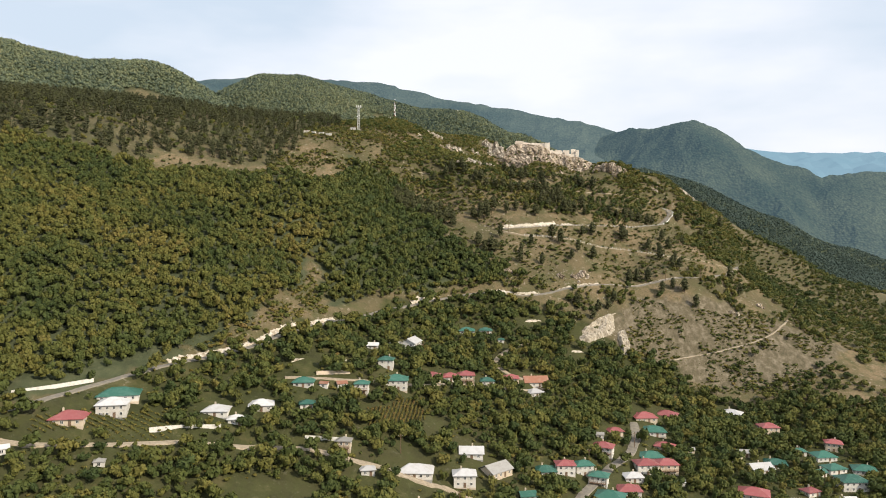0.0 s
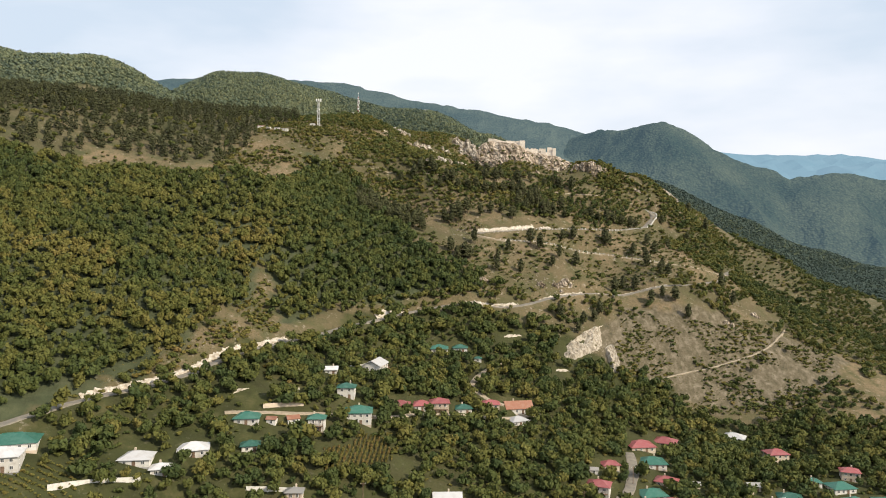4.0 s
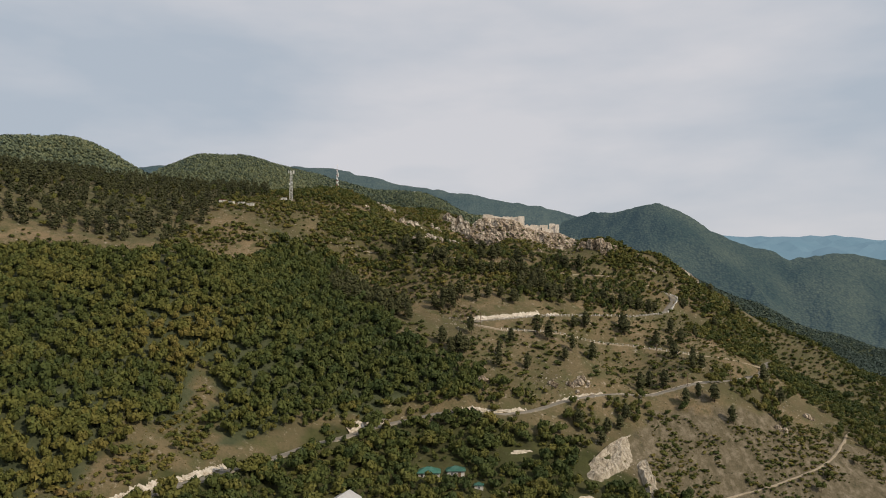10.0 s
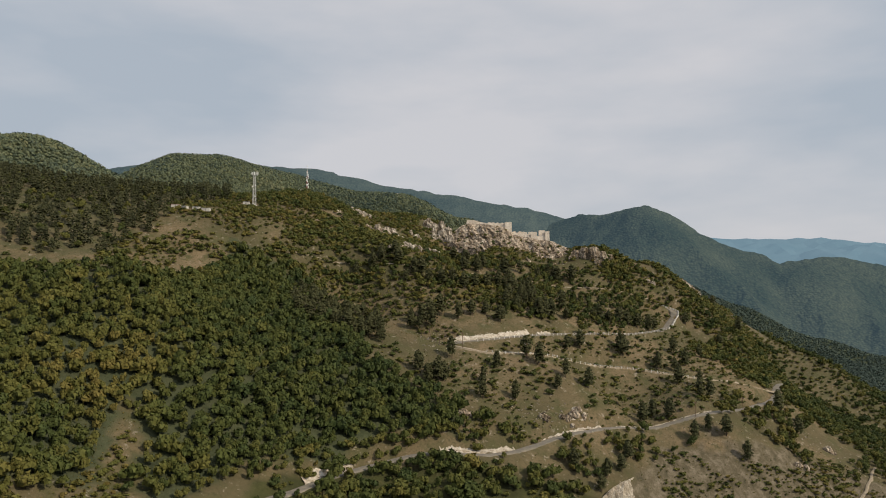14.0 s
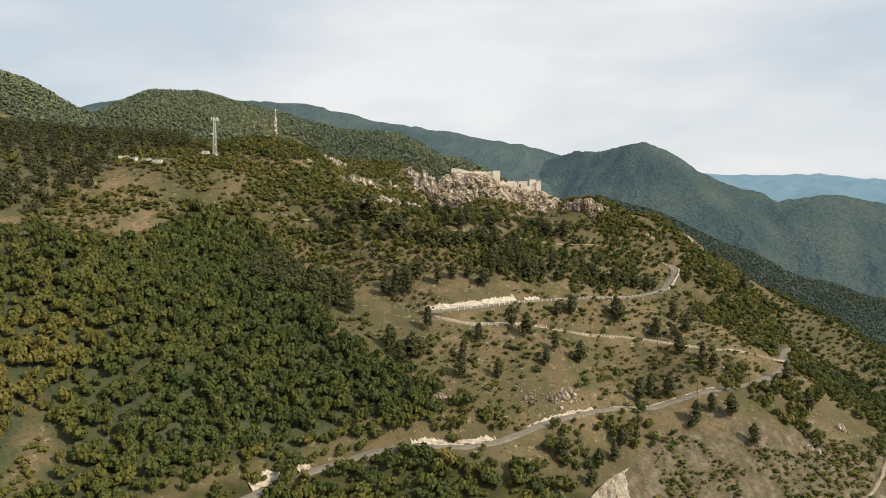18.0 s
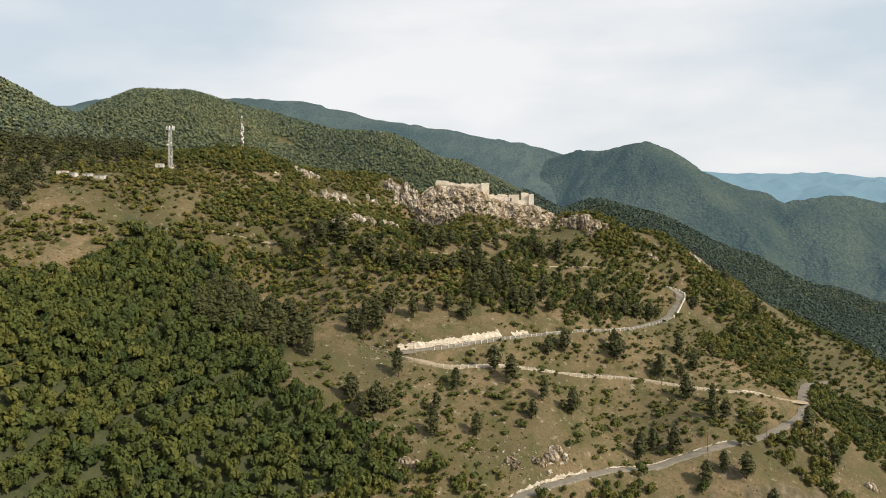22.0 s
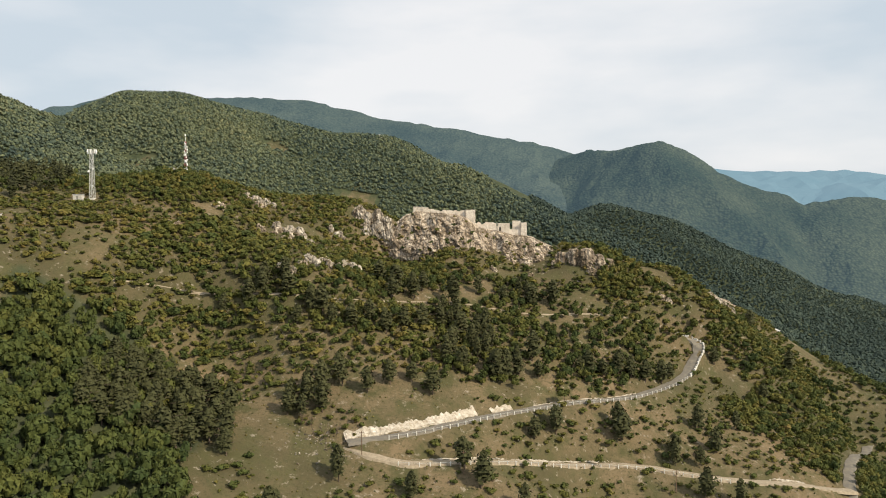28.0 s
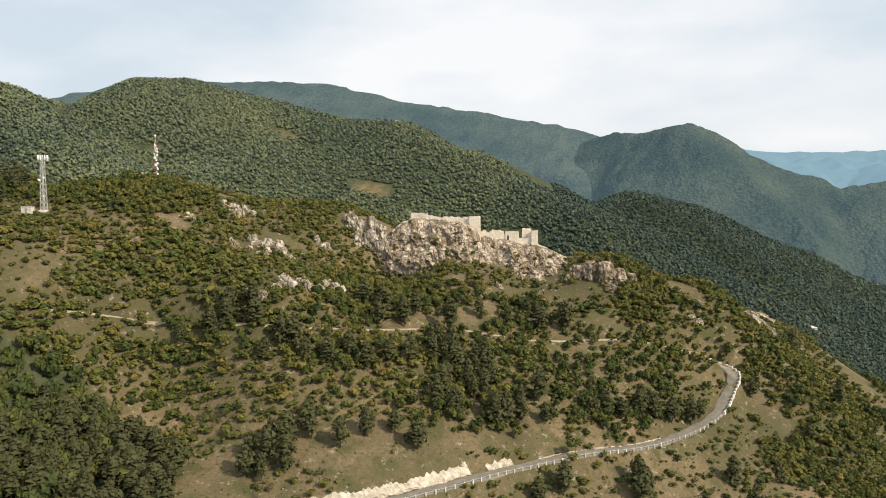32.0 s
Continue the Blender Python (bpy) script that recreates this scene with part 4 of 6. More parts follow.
castle = empty("castle_ruin", Matrix.Identity(4), "ruined pale stone castle walls and towers on a crag", "castle")
CASTLE_WALLS = (((-33, 729.2), (-25, 729.4), 199, 204.2, 203.4, 1.6), ((-25, 729.6), (-4.6, 730), 197, 202.7, 201.6, 1.2), ((-33, 730), (-30, 737), 199, 203.6, 202, 1.4),
                ((0.6, 729.6), (13, 729.8), 186, 195.4, 193.6, 1.2), ((18.9, 729.6), (25.6, 729.8), 184, 191.6, 191.8, 1.2), ((6, 733), (12, 733.5), 188, 195.6, 195.2, 1.2),
                ((-4, 737), (-24, 738), 196, 200.6, 201, 1.0), ((28.6, 730.4), (33, 731), 182, 188.2, 186.5, 1.2))
for k, (a, b, foot, ta, tb, th) in enumerate(CASTLE_WALLS):
    bm = bmesh.new()
    ruin_wall(bm, a, b, foot, ta, tb, th, k + 5)
    part("curtain_wall", bm, MASONRY, castle)
for x0, x1, y0, y1, foot, top, k in ((-4.5, 0.5, 728.4, 734, 190, 202.1, 1), (20.8, 25.2, 732, 736.5, 184, 196.1, 3), (25.3, 28.4, 728.8, 734, 183, 194.9, 4)):
    bm = bmesh.new()
    ruin_tower(bm, x0, x1, y0, y1, foot, top, k * 10)
    part("tower", bm, MASONRY, castle, "square roofless stone tower")
bm = bmesh.new()
for x0, x1, z0, z1 in ((12.8, 13.6, 185, 194.6), (14.5, 19.2, 185, 194.6), (13.6, 14.5, 185, 190.4), (13.6, 14.5, 192.6, 194.6)):
    box(bm, x0, x1, 728.8, 729.8, z0, z1)
box(bm, 12.8, 19.2, 729.85, 734, 185, 193.9)
gate = part("gatehouse", bm, MASONRY, castle, "square gatehouse block with a narrow slit, its dark painted in")
# near-black plate at the back of the slit stands in for its shade
bm = bmesh.new()
box(bm, 13.62, 14.48, 729.5, 729.8, 190.42, 192.58)
part("slit_backing", bm, Mat("painted_slit_shade", 0.95).color((0.03, 0.027, 0.024)).m, gate, "dark backing painted for the slit's shade")

# ---------------------------------------------------------------- masts


def build_mast(x, y, tall, wide, sections, red, label):
    m = empty("radio_mast", Matrix.Translation((x, y, z_at(x, y) - 0.3)), label, "mast")
    top_w = wide * 0.55
    thick = 0.09 if red else 0.12

    def corner(i, h):
        w = wide + (top_w - wide) * h / tall
        return Vector((w / 2 * (1 if i in (0, 3) else -1), w / 2 * (1 if i < 2 else -1), h))
    paint = (STEEL, RED_SHEET) if red else (STEEL, STEEL)
    for s in range(sections):
        h0, h1 = tall * s / sections, tall * (s + 1) / sections
        for i in range(4):
            j = (i + 1) % 4
            for word, a, b, r in (("leg", corner(i, h0), corner(i, h1), thick if s < sections * 0.6 else thick * 0.8), ("girt", corner(i, h1), corner(j, h1), thick * 0.45),
                                  ("brace", corner(i, h0), corner(j, h1), thick * 0.45), ("brace", corner(j, h0), corner(i, h1), thick * 0.45)):
                bm = bmesh.new()
                bar(bm, a, b, r, 5)
                part(word, bm, paint[(s + 1) % 2], m)
    bm = bmesh.new()
    box(bm, -wide * 0.9, wide * 0.9, -wide * 0.9, wide * 0.9, -0.6, 0.4, 0.06)
    part("footing", bm, POST, m, "concrete footing")
    return m


def antenna(m, x, y, z, turn, wide=0.4, tall=2.2):
    bm = bmesh.new()
    box(bm, -wide / 2, wide / 2, -0.16, 0.16, -tall / 2, tall / 2, 0.05)
    bar(bm, (0, 0.15, 0), (0, 0.75, 0), 0.07, 5)
    o = part("panel_antenna", bm, MAST_WHITE, m, "white panel antenna")
    o.matrix_basis = pose(x, y, z, 0, 0, turn)


def dish(m, x, y, z, turn, r):
    bm = bmesh.new()
    bmesh.ops.create_cone(bm, cap_ends=True, segments=12, radius1=r, radius2=r * 0.8, depth=r * 0.8, matrix=Matrix.Rotation(radians(90), 4, "X"))
    bar(bm, (0, r * 0.3, 0), (0, r * 1.3, 0), 0.09, 5)
    o = part("dish_antenna", bm, MAST_WHITE, m, "white drum dish")
    o.matrix_basis = pose(x, y, z, 0, 0, turn)


mast = build_mast(-170.2, 649.5, 22, 1.9, 9, False, "grey steel lattice phone mast with white panel antennas")
for k, (ax, ay, at) in enumerate(((-1.5, -0.6, 60), (1.6, -0.5, -60), (0.2, -1.5, 0), (-0.9, 1.3, 160), (1.2, 1.2, 200), (-1.9, 0.4, 90), (2.0, 0.6, -90))):
    antenna(mast, ax, ay, 21.4 + 0.2 * (k % 2), at)
for ax, ay, az, at, r in ((-1.0, -1.0, 12.5, 20, 0.5), (0.9, -1.0, 13.4, -20, 0.45), (0.7, -1.0, 6.0, 0, 0.35)):
    dish(mast, ax, ay, az, at, r)
mast = build_mast(-147.1, 697, 17, 1.15, 9, True, "slender pale lattice mast crowded with white drum dishes")
bm = bmesh.new()
bar(bm, (0, 0, 16.8), (0, 0, 20.0), 0.09, 6, 0.05)
bmesh.ops.create_cone(bm, cap_ends=True, segments=8, radius1=0.42, radius2=0.42, depth=0.9, matrix=Matrix.Translation((0, 0, 20.2)))
part("whip", bm, MAST_WHITE, mast, "thin white top pole")
g = random.Random(4)
for k in range(15):
    at = g.uniform(-120, 120)
    dish(mast, math.sin(radians(at)) * 0.85, -math.cos(radians(at)) * 0.85, 1.0 + k * (0.55 + 0.035 * k) + g.uniform(-0.2, 0.2), at, g.uniform(0.35, 0.62))
for k in range(5):
    antenna(mast, g.uniform(-0.5, 0.5), -0.6, 10.4 + k * 1.4, g.uniform(-50, 50), 0.28, 1.0)


def build_hut(x, y, w, d, h, turn, roof, label):
    hut = empty("equipment_hut", pose(x, y, min(z_at(x, y), z_at(x, y - d / 2)), 0, 0, turn), label, "hut")
    bm = bmesh.new()
    box(bm, -w / 2, w / 2, -d / 2, d / 2, -1.2, h, 0.04)
    part("wall", bm, WHITEWASH, hut)
    bm = bmesh.new()
    box(bm, -w / 2 - 0.2, w / 2 + 0.2, -d / 2 - 0.2, d / 2 + 0.2, h + 0.003, h + 0.16, 0.03)
    part("roof", bm, roof, hut, "flat overhanging roof")
    bm = bmesh.new()
    box(bm, -0.4, 0.4, -d / 2 - 0.05, -d / 2 - 0.004, 0.05, min(2.0, h - 0.2), 0.01)
    part("door", bm, GREY_SHEET, hut, "grey metal door")


build_hut(-174, 645, 4.0, 2.6, 2.6, 5, PALE_SHEET, "white equipment hut beside the phone mast")
for hx, hy, hw, hh in ((-184, 603, 5, 1.6), (-190, 603, 4, 1.4), (-197, 602, 4.5, 1.8), (-203, 604, 5, 2.2), (-152, 697, 3, 2.2), (-163, 690, 4, 1.8), (-167, 693, 3, 1.5)):
    build_hut(hx, hy, hw, 2.6, hh, (hx * 7) % 20 - 10, PALE_SHEET if hx > -200 else RED_SHEET, "low pale concrete hut among shrubs on the hilltop")
build_hut(-197, 1606, 8, 6, 5, 10, PALE_SHEET, "tiny pale hut on a distant wooded ridge")
build_hut(232, 936, 9, 6, 4, 25, PALE_SHEET, "small pale house among woods in the valley")


def build_pole(x, y, tall):
    p = empty("utility_pole", Matrix.Translation((x, y, z_at(x, y))), "brown wooden utility pole standing in dry grass", "utility pole", "poles beside the road")
    bm = bmesh.new()
    bar(bm, (0, 0, -0.8), (0, 0, tall), 0.17, 7, 0.11)
    part("pole", bm, WOOD, p)
    bm = bmesh.new()
    box(bm, -0.9, 0.9, -0.07, 0.07, tall - 0.7, tall - 0.56)
    arm = part("crossarm", bm, WOOD, p)
    for s in (-0.8, 0, 0.8):
        bm = bmesh.new()
        bar(bm, (s, 0, tall - 0.56), (s, 0, tall - 0.34), 0.06, 6)
        part("insulator", bm, MAST_WHITE, arm)


for px, py in ((76, 591), (-30, 562), (3, 561), (85, 553), (112, 566), (-60, 300), (-33, 284), (20, 340), (44, 372), (130, 400)):
    build_pole(px, py, 8.0)

# ---------------------------------------------------------------- village houses
ROOFS = {"r": (RED_SHEET, "red"), "g": (GREEN_SHEET, "green"), "w": (PALE_SHEET, "pale"), "y": (GREY_SHEET, "grey"), "b": (BROWN_SHEET, "rusty brown"), "o": (BROWN_SHEET, "patched rusty")}
# x, y, width, roof, storeys, gable end roof, turn
UPPER_HOUSES = ((-169, 271, 17, "g", 1, 0, 24), (-166, 262, 12, "w", 2, 0, 20), (-176, 250, 13, "r", 1, 0, 18), (-134, 284, 11, "w", 1, 0, 12), (-125, 283, 7, "w", 1, 0, 18),
                (-120, 297, 11, "w", 1, 0, 22), (-109, 320, 10, "g", 1, 0, 12), (-100, 322, 4, "b", 1, 1, 0), (-93, 326, 5, "b", 1, 1, 30),
                (-84, 328, 7, "g", 2, 0, 8), (-71, 343, 12, "g", 2, 0, 10), (-79, 357, 8, "g", 2, 0, 5))
STREET_HOUSES = ((-73, 391, 12, "w", 2, 1, 80), (-57, 366, 9, "r", 1, 0, 12), (-49, 373, 9, "r", 1, 0, 20), (-41, 376, 9, "r", 2, 0, 10),
                 (-31, 385, 8, "g", 1, 0, 14), (-19, 398, 9, "r", 1, 0, 8), (-6, 404, 14, "o", 1, 1, 15), (-6, 391, 9, "w", 1, 0, 30),
                 (-48, 441, 10, "g", 1, 0, 6), (-37, 446, 8, "g", 1, 0, 6), (-27, 440, 4, "g", 1, 0, 0), (-103, 307, 7, "g", 1, 0, 20))
LOWER_HOUSES = ((-70, 283, 6, "w", 1, 0, 20), (-53, 296, 16, "w", 1, 0, 6), (-33, 300, 10, "w", 2, 0, 10), (-21, 312, 13, "y", 1, 1, 50), (-32, 318, 11, "w", 1, 1, 8),
                (-50, 276, 12, "g", 1, 0, 2), (-82, 292, 6, "y", 2, 0, 8), (-155, 236, 4, "y", 1, 0, 25), (-7, 303, 7, "g", 1, 1, 20),
                (-184, 225, 5, "w", 1, 1, 40), (-90, 374, 6, "w", 1, 1, 10))
EAST_HOUSES = ((53, 408, 13, "r", 1, 0, 12), (67, 421, 12, "r", 1, 0, -20), (35, 381, 8, "r", 1, 0, 16), (56, 395, 13, "g", 1, 0, 5), (28, 359, 10, "r", 2, 0, -14),
               (60, 381, 10, "r", 1, 0, -20), (51, 367, 12, "g", 1, 0, 15), (0, 326, 10, "g", 1, 0, 12), (9, 331, 9, "r", 2, 0, 10), (17, 336, 9, "g", 2, 0, 20),
               (24, 331, 9, "g", 2, 0, -12), (40, 342, 9, "w", 1, 0, 12), (47, 353, 11, "r", 2, 0, 14))
VALLEY_HOUSES = ((57, 358, 11, "r", 2, 0, 12), (37, 331, 11, "r", 1, 0, 8), (28, 318, 13, "g", 2, 0, -15), (110, 455, 12, "w", 1, 0, -25), (124, 432, 11, "r", 2, 0, 12),
                 (154, 419, 9, "r", 2, 0, -12), (133, 410, 8, "g", 1, 0, 8), (145, 408, 12, "g", 1, 0, 14), (105, 378, 12, "w", 1, 1, 20), (116, 390, 11, "g", 1, 0, -8),
                 (95, 349, 14, "r", 2, 0, -14), (148, 379, 14, "g", 2, 0, 10), (146, 396, 11, "g", 1, 0, 22))
FIELD_HOUSES = ((161, 397, 12, "g", 1, 0, -10), (137, 389, 6, "g", 1, 1, 30), (119, 352, 15, "w", 1, 1, 5), (67, 332, 11, "g", 1, 0, 10), (62, 347, 4, "w", 1, 1, 10),
                (125, 366, 8, "r", 1, 0, 30), (363, 1308, 11, "w", 1, 0, 12), (101, 393, 6, "y", 1, 1, 5), (139, 361, 10, "w", 1, 1, 12), (73, 383, 4, "y", 1, 1, 0), (27, 371, 4, "y", 1, 1, 0))
HOUSES = UPPER_HOUSES + STREET_HOUSES + LOWER_HOUSES + EAST_HOUSES + VALLEY_HOUSES + FIELD_HOUSES


def window_mesh(w, h):
    bm = bmesh.new()
    for x0, x1, z0, z1 in ((-w / 2, w / 2, h - 0.11, h), (-w / 2, w / 2, 0, 0.11), (-w / 2, -w / 2 + 0.11, 0.11, h - 0.11), (w / 2 - 0.11, w / 2, 0.11, h - 0.11), (-0.045, 0.045, 0.11, h - 0.11)):
        box(bm, x0, x1, -0.09, -0.003, z0, z1)
    frame_me = bpy.data.meshes.new("window")
    bm.to_mesh(frame_me)
    bm.free()
    frame_me.materials.append(FRAME)
    bm = bmesh.new()
    box(bm, -w / 2 + 0.11, w / 2 - 0.11, -0.04, -0.006, 0.11, h - 0.11)
    pane_me = bpy.data.meshes.new("pane")
    bm.to_mesh(pane_me)
    bm.free()
    pane_me.materials.append(PANE)
    return frame_me, pane_me


WINDOW, PANES = window_mesh(1.1, 1.25)


def build_house(x, y, w, roof, storeys, gable, turn, k):
    rng = random.Random(k)
    w *= 0.9
    d = max(2.8, min(w * 0.78, 9.5))
    big = w > 4.9
    eave = (2.45 if big else 2.0) + (2.35 if storeys == 2 else 0)
    corners = [Matrix.Rotation(radians(turn), 2) @ Vector((sx * w / 2, sy * d / 2)) for sx in (-1, 1) for sy in (-1, 1)]
    zs = [z_at(x + c.x, y + c.y) for c in corners]
    base, low = 0.5 * min(zs) + sum(zs) / 8 - 0.45, min(zs)
    sheet, word = ROOFS[roof]
    wall_mat = WHITEWASH if roof in "wg" or rng.random() < 0.45 else CREAM
    kind = "two-storey" if storeys == 2 else ("small" if not big else "low")
    house = empty("house" if big else "shed", pose(x, y, base, 0, 0, turn),
                  f"{kind} {'white' if wall_mat is WHITEWASH else 'cream'} {'house' if big else 'shed'} with {word} metal {'gable' if gable else 'hipped'} roof", "house" if big else "shed")
    bm = bmesh.new()
    box(bm, -w / 2, w / 2, -d / 2, d / 2, low - base - 1.0, eave, 0.03)
    if gable:
        ridge = [bm.verts.new((sx * (w / 2 - 0.02), sy * (d / 2 - 0.02), eave - 0.01)) for sx in (-1, 1) for sy in (-1, 1)] + [bm.verts.new((sx * (w / 2 - 0.02), 0, eave + d * 0.24)) for sx in (-1, 1)]
        bm.faces.new((ridge[0], ridge[4], ridge[1]))
        bm.faces.new((ridge[2], ridge[3], ridge[5]))
    wall = part("wall", bm, wall_mat, house)
    bm = bmesh.new()
    box(bm, -w / 2 - 0.06, w / 2 + 0.06, -d / 2 - 0.06, d / 2 + 0.06, low - base - 1.1, -0.05 if big else -0.4)
    part("plinth", bm, GREY_SHEET if rng.random() < 0.4 else CREAM, house, "rough stone plinth")
    o = 0.6 if big else 0.35
    rise = d * (0.26 if gable else 0.22) + 0.25
    hip = 0.0 if gable else min(d / 2, w / 2 - 0.4)
    bm = bmesh.new()
    layers = []
    for dz in (0.02, 0.17):
        layers.append([bm.verts.new((sx * (w / 2 + o), sy * (d / 2 + o), eave + dz)) for sx, sy in ((-1, -1), (1, -1), (1, 1), (-1, 1))]
                      + [bm.verts.new((sx * (w / 2 + (o if gable else 0) - hip), 0, eave + rise + dz)) for sx in (-1, 1)])
    for i, l in enumerate(layers):
        for f in ((0, 1, 5, 4), (2, 3, 4, 5), (1, 2, 5), (3, 0, 4)):
            if gable and len(f) == 3:
                continue
            bm.faces.new([l[v] for v in (f if i else f[::-1])])
    ring = (0, 1, 5, 2, 3, 4) if gable else (0, 1, 2, 3)
    for a, b in zip(ring, ring[1:] + ring[:1]):
        bm.faces.new((layers[0][a], layers[0][b], layers[1][b], layers[1][a]))
    top = part("roof", bm, sheet, house, f"{word} metal sheet roof with wide eaves")
    if not gable:
        bm = bmesh.new()
        bar(bm, (-w / 2 + hip, 0, eave + rise + 0.19), (w / 2 - hip, 0, eave + rise + 0.19), 0.12, 5)
        part("ridge_cap", bm, sheet, top)
    if big and rng.random() < 0.6:
        cx = rng.uniform(-0.25, 0.25) * w
        bm = bmesh.new()
        box(bm, cx - 0.3, cx + 0.3, 0.6, 1.2, eave + rise * 0.45, eave + rise + 0.9, 0.03)
        part("chimney", bm, CREAM, house, "short plastered chimney")
    n = max(1, int(w / 2.6)) if big else 1
    for s in range(storeys):
        for i in range(n):
            wx = (i + 0.5) / n * (w - 1.0) - (w - 1.0) / 2
            if s == 0 and big and i == n // 2:
                bm = bmesh.new()
                box(bm, wx - 0.55, wx + 0.55, -d / 2 - 0.08, -d / 2 - 0.004, -0.1, 2.05, 0.02)
                part("door", bm, WOOD, house, "brown wooden door")
                continue
            win = part_of("window", WINDOW, house, pose(wx, -d / 2, 0.85 + 2.4 * s if big else 0.6))
            part_of("pane", PANES, win)
        if big:
            for sx, tz in ((1, 90), (-1, -90)):
                for wy in (-d / 4, d / 4):
                    win = part_of("window", WINDOW, house, pose(sx * w / 2, wy, 0.85 + 2.4 * s, 0, 0, tz))
                    part_of("pane", PANES, win)
    if storeys == 2 and k % 3 == 0:
        bm = bmesh.new()
        box(bm, -w / 2 + 0.4, w / 2 - 0.4, -d / 2 - 1.5, -d / 2 - 0.1, 2.2, 2.35, 0.02)
        balcony = part("balcony", bm, WOOD, house, "wooden balcony along the front")
        for i in range(5):
            bx = -w / 2 + 0.5 + (w - 1.0) * i / 4
            bm = bmesh.new()
            bar(bm, (bx, -d / 2 - 1.4, low - base - 0.6), (bx, -d / 2 - 1.4, eave + 0.05), 0.08, 5)
            part("post", bm, WOOD, balcony)
        bm = bmesh.new()
        box(bm, -w / 2 + 0.4, w / 2 - 0.4, -d / 2 - 1.48, -d / 2 - 1.4, 3.15, 3.25)
        part("railing", bm, WOOD, balcony)
    return house


for k, row in enumerate(HOUSES):
    build_house(*row, k)


def build_garden_wall(points, tall, label, material):
    line = graded_line(points)
    bm = bmesh.new()
    n = side_of(line)
    rows = [[bm.verts.new((p[0] + q[0] * o, p[1] + q[1] * o, p[2] + h)) for o, h in ((-0.15, -0.8), (-0.15, tall), (0.15, tall), (0.15, -0.8))] for p, q in zip(line, n)]
    for a, b in zip(rows, rows[1:]):
        for i in range(4):
            bm.faces.new((a[i], a[(i + 1) % 4], b[(i + 1) % 4], b[i]))
    bm.faces.new(rows[0][::-1])
    bm.faces.new(rows[-1])
    me = bpy.data.meshes.new("garden_wall")
    bm.to_mesh(me)
    bm.free()
    me.materials.append(material)
    tagged(new("garden_wall", me), label, "wall", kind="structure")


for wall_points, wall_tall, wall_mat in ((((-98, 289), (-90, 292), (-82, 294)), 1.3, POST), (((-150, 260), (-140, 268), (-128, 275)), 1.3, WHITEWASH), (((-200, 250), (-190, 262), (-182, 274)), 0.8, POST),
                                         (((-106, 329), (-98, 334), (-92, 337)), 1.0, CREAM), (((36, 392), (40, 398), (43, 404)), 1.3, WHITEWASH), (((-84, 385), (-80, 388), (-78, 392)), 1.2, WHITEWASH),
                                         (((80, 372), (92, 378), (99, 386)), 1.2, CREAM)):
    build_garden_wall(wall_points, wall_tall, "low rendered garden wall beside houses", wall_mat)

# ---------------------------------------------------------------- plants
bm = bmesh.new()
bmesh.ops.create_icosphere(bm, subdivisions=1, radius=1)
bm.verts.ensure_lookup_table()
ICO = (np.array([v.co[:] for v in bm.verts]), np.array([[v.index for v in f.verts] for f in bm.faces]))
bm.free()


def leaf_triangles(rng, centres, outward, size):
    n = len(centres)
    a = rng.normal(size=(n, 3))
    a -= (a * outward).sum(1)[:, None] * outward * 0.65
    a /= np.linalg.norm(a, axis=1)[:, None]
    b = np.cross(outward + rng.normal(size=(n, 3)) * 0.4, a)
    b /= np.linalg.norm(b, axis=1)[:, None]
    s = size * rng.uniform(0.6, 1.3, n)[:, None]
    v = np.stack([centres - a * s * 0.6 - b * s * 0.4, centres + a * s * 0.6 - b * s * 0.3, centres + b * s * 0.8], 1).reshape(-1, 3)
    return v, np.arange(3 * n).reshape(-1, 3)


def crown(seed, clumps, leaves, size, drop=0.85):
    """A leafy crown about one metre in radius, resting at z = 0: a few leafy clumps of uneven size grown together."""
    rng = np.random.RandomState(seed)
    v, f = ICO
    turn = rng.uniform(0, 6.28)
    c, r = [(0.08 * rng.normal(), 0.08 * rng.normal(), 0.05)], [rng.uniform(0.50, 0.64)]
    for k in range(clumps - 1):
        a = turn + k * 2.4 + rng.uniform(-0.5, 0.5)
        out = rng.uniform(0.32, 0.72)
        c.append((out * math.cos(a), out * math.sin(a), rng.uniform(-0.35, 0.62) * (1.15 - 0.6 * out)))
        r.append(rng.uniform(0.26, 0.46))
    c, r = np.array(c), np.array(r)
    verts, tris = [], []
    for k in range(clumps):
        hull = v * (r[k] * rng.uniform(0.70, 1.0, len(v)))[:, None] + c[k]
        tris.append(f[v[f][:, :, 2].mean(1) > -0.45] + k * len(v))
        verts.append(hull)
    n = leaves * 3
    which = rng.choice(clumps, n, p=r ** 2 / (r ** 2).sum())
    d = rng.normal(size=(n, 3))
    d[:, 2] = np.where(d[:, 2] < -0.35, -d[:, 2], d[:, 2])
    d /= np.linalg.norm(d, axis=1)[:, None]
    p = c[which] + d * (r[which] * rng.uniform(0.82, 1.2, n))[:, None]
    gap = np.linalg.norm(p[:, None] - c[None], axis=2) / r[None]
    gap[np.arange(n), which] = 9
    keep = np.nonzero(gap.min(1) > 0.85)[0][:leaves]
    lv, lf = leaf_triangles(rng, p[keep], d[keep], size)
    verts = np.vstack(verts + [lv])
    tris = np.vstack(tris + [lf + clumps * len(v)])
    verts[:, 2] = verts[:, 2] + drop
    return verts, tris


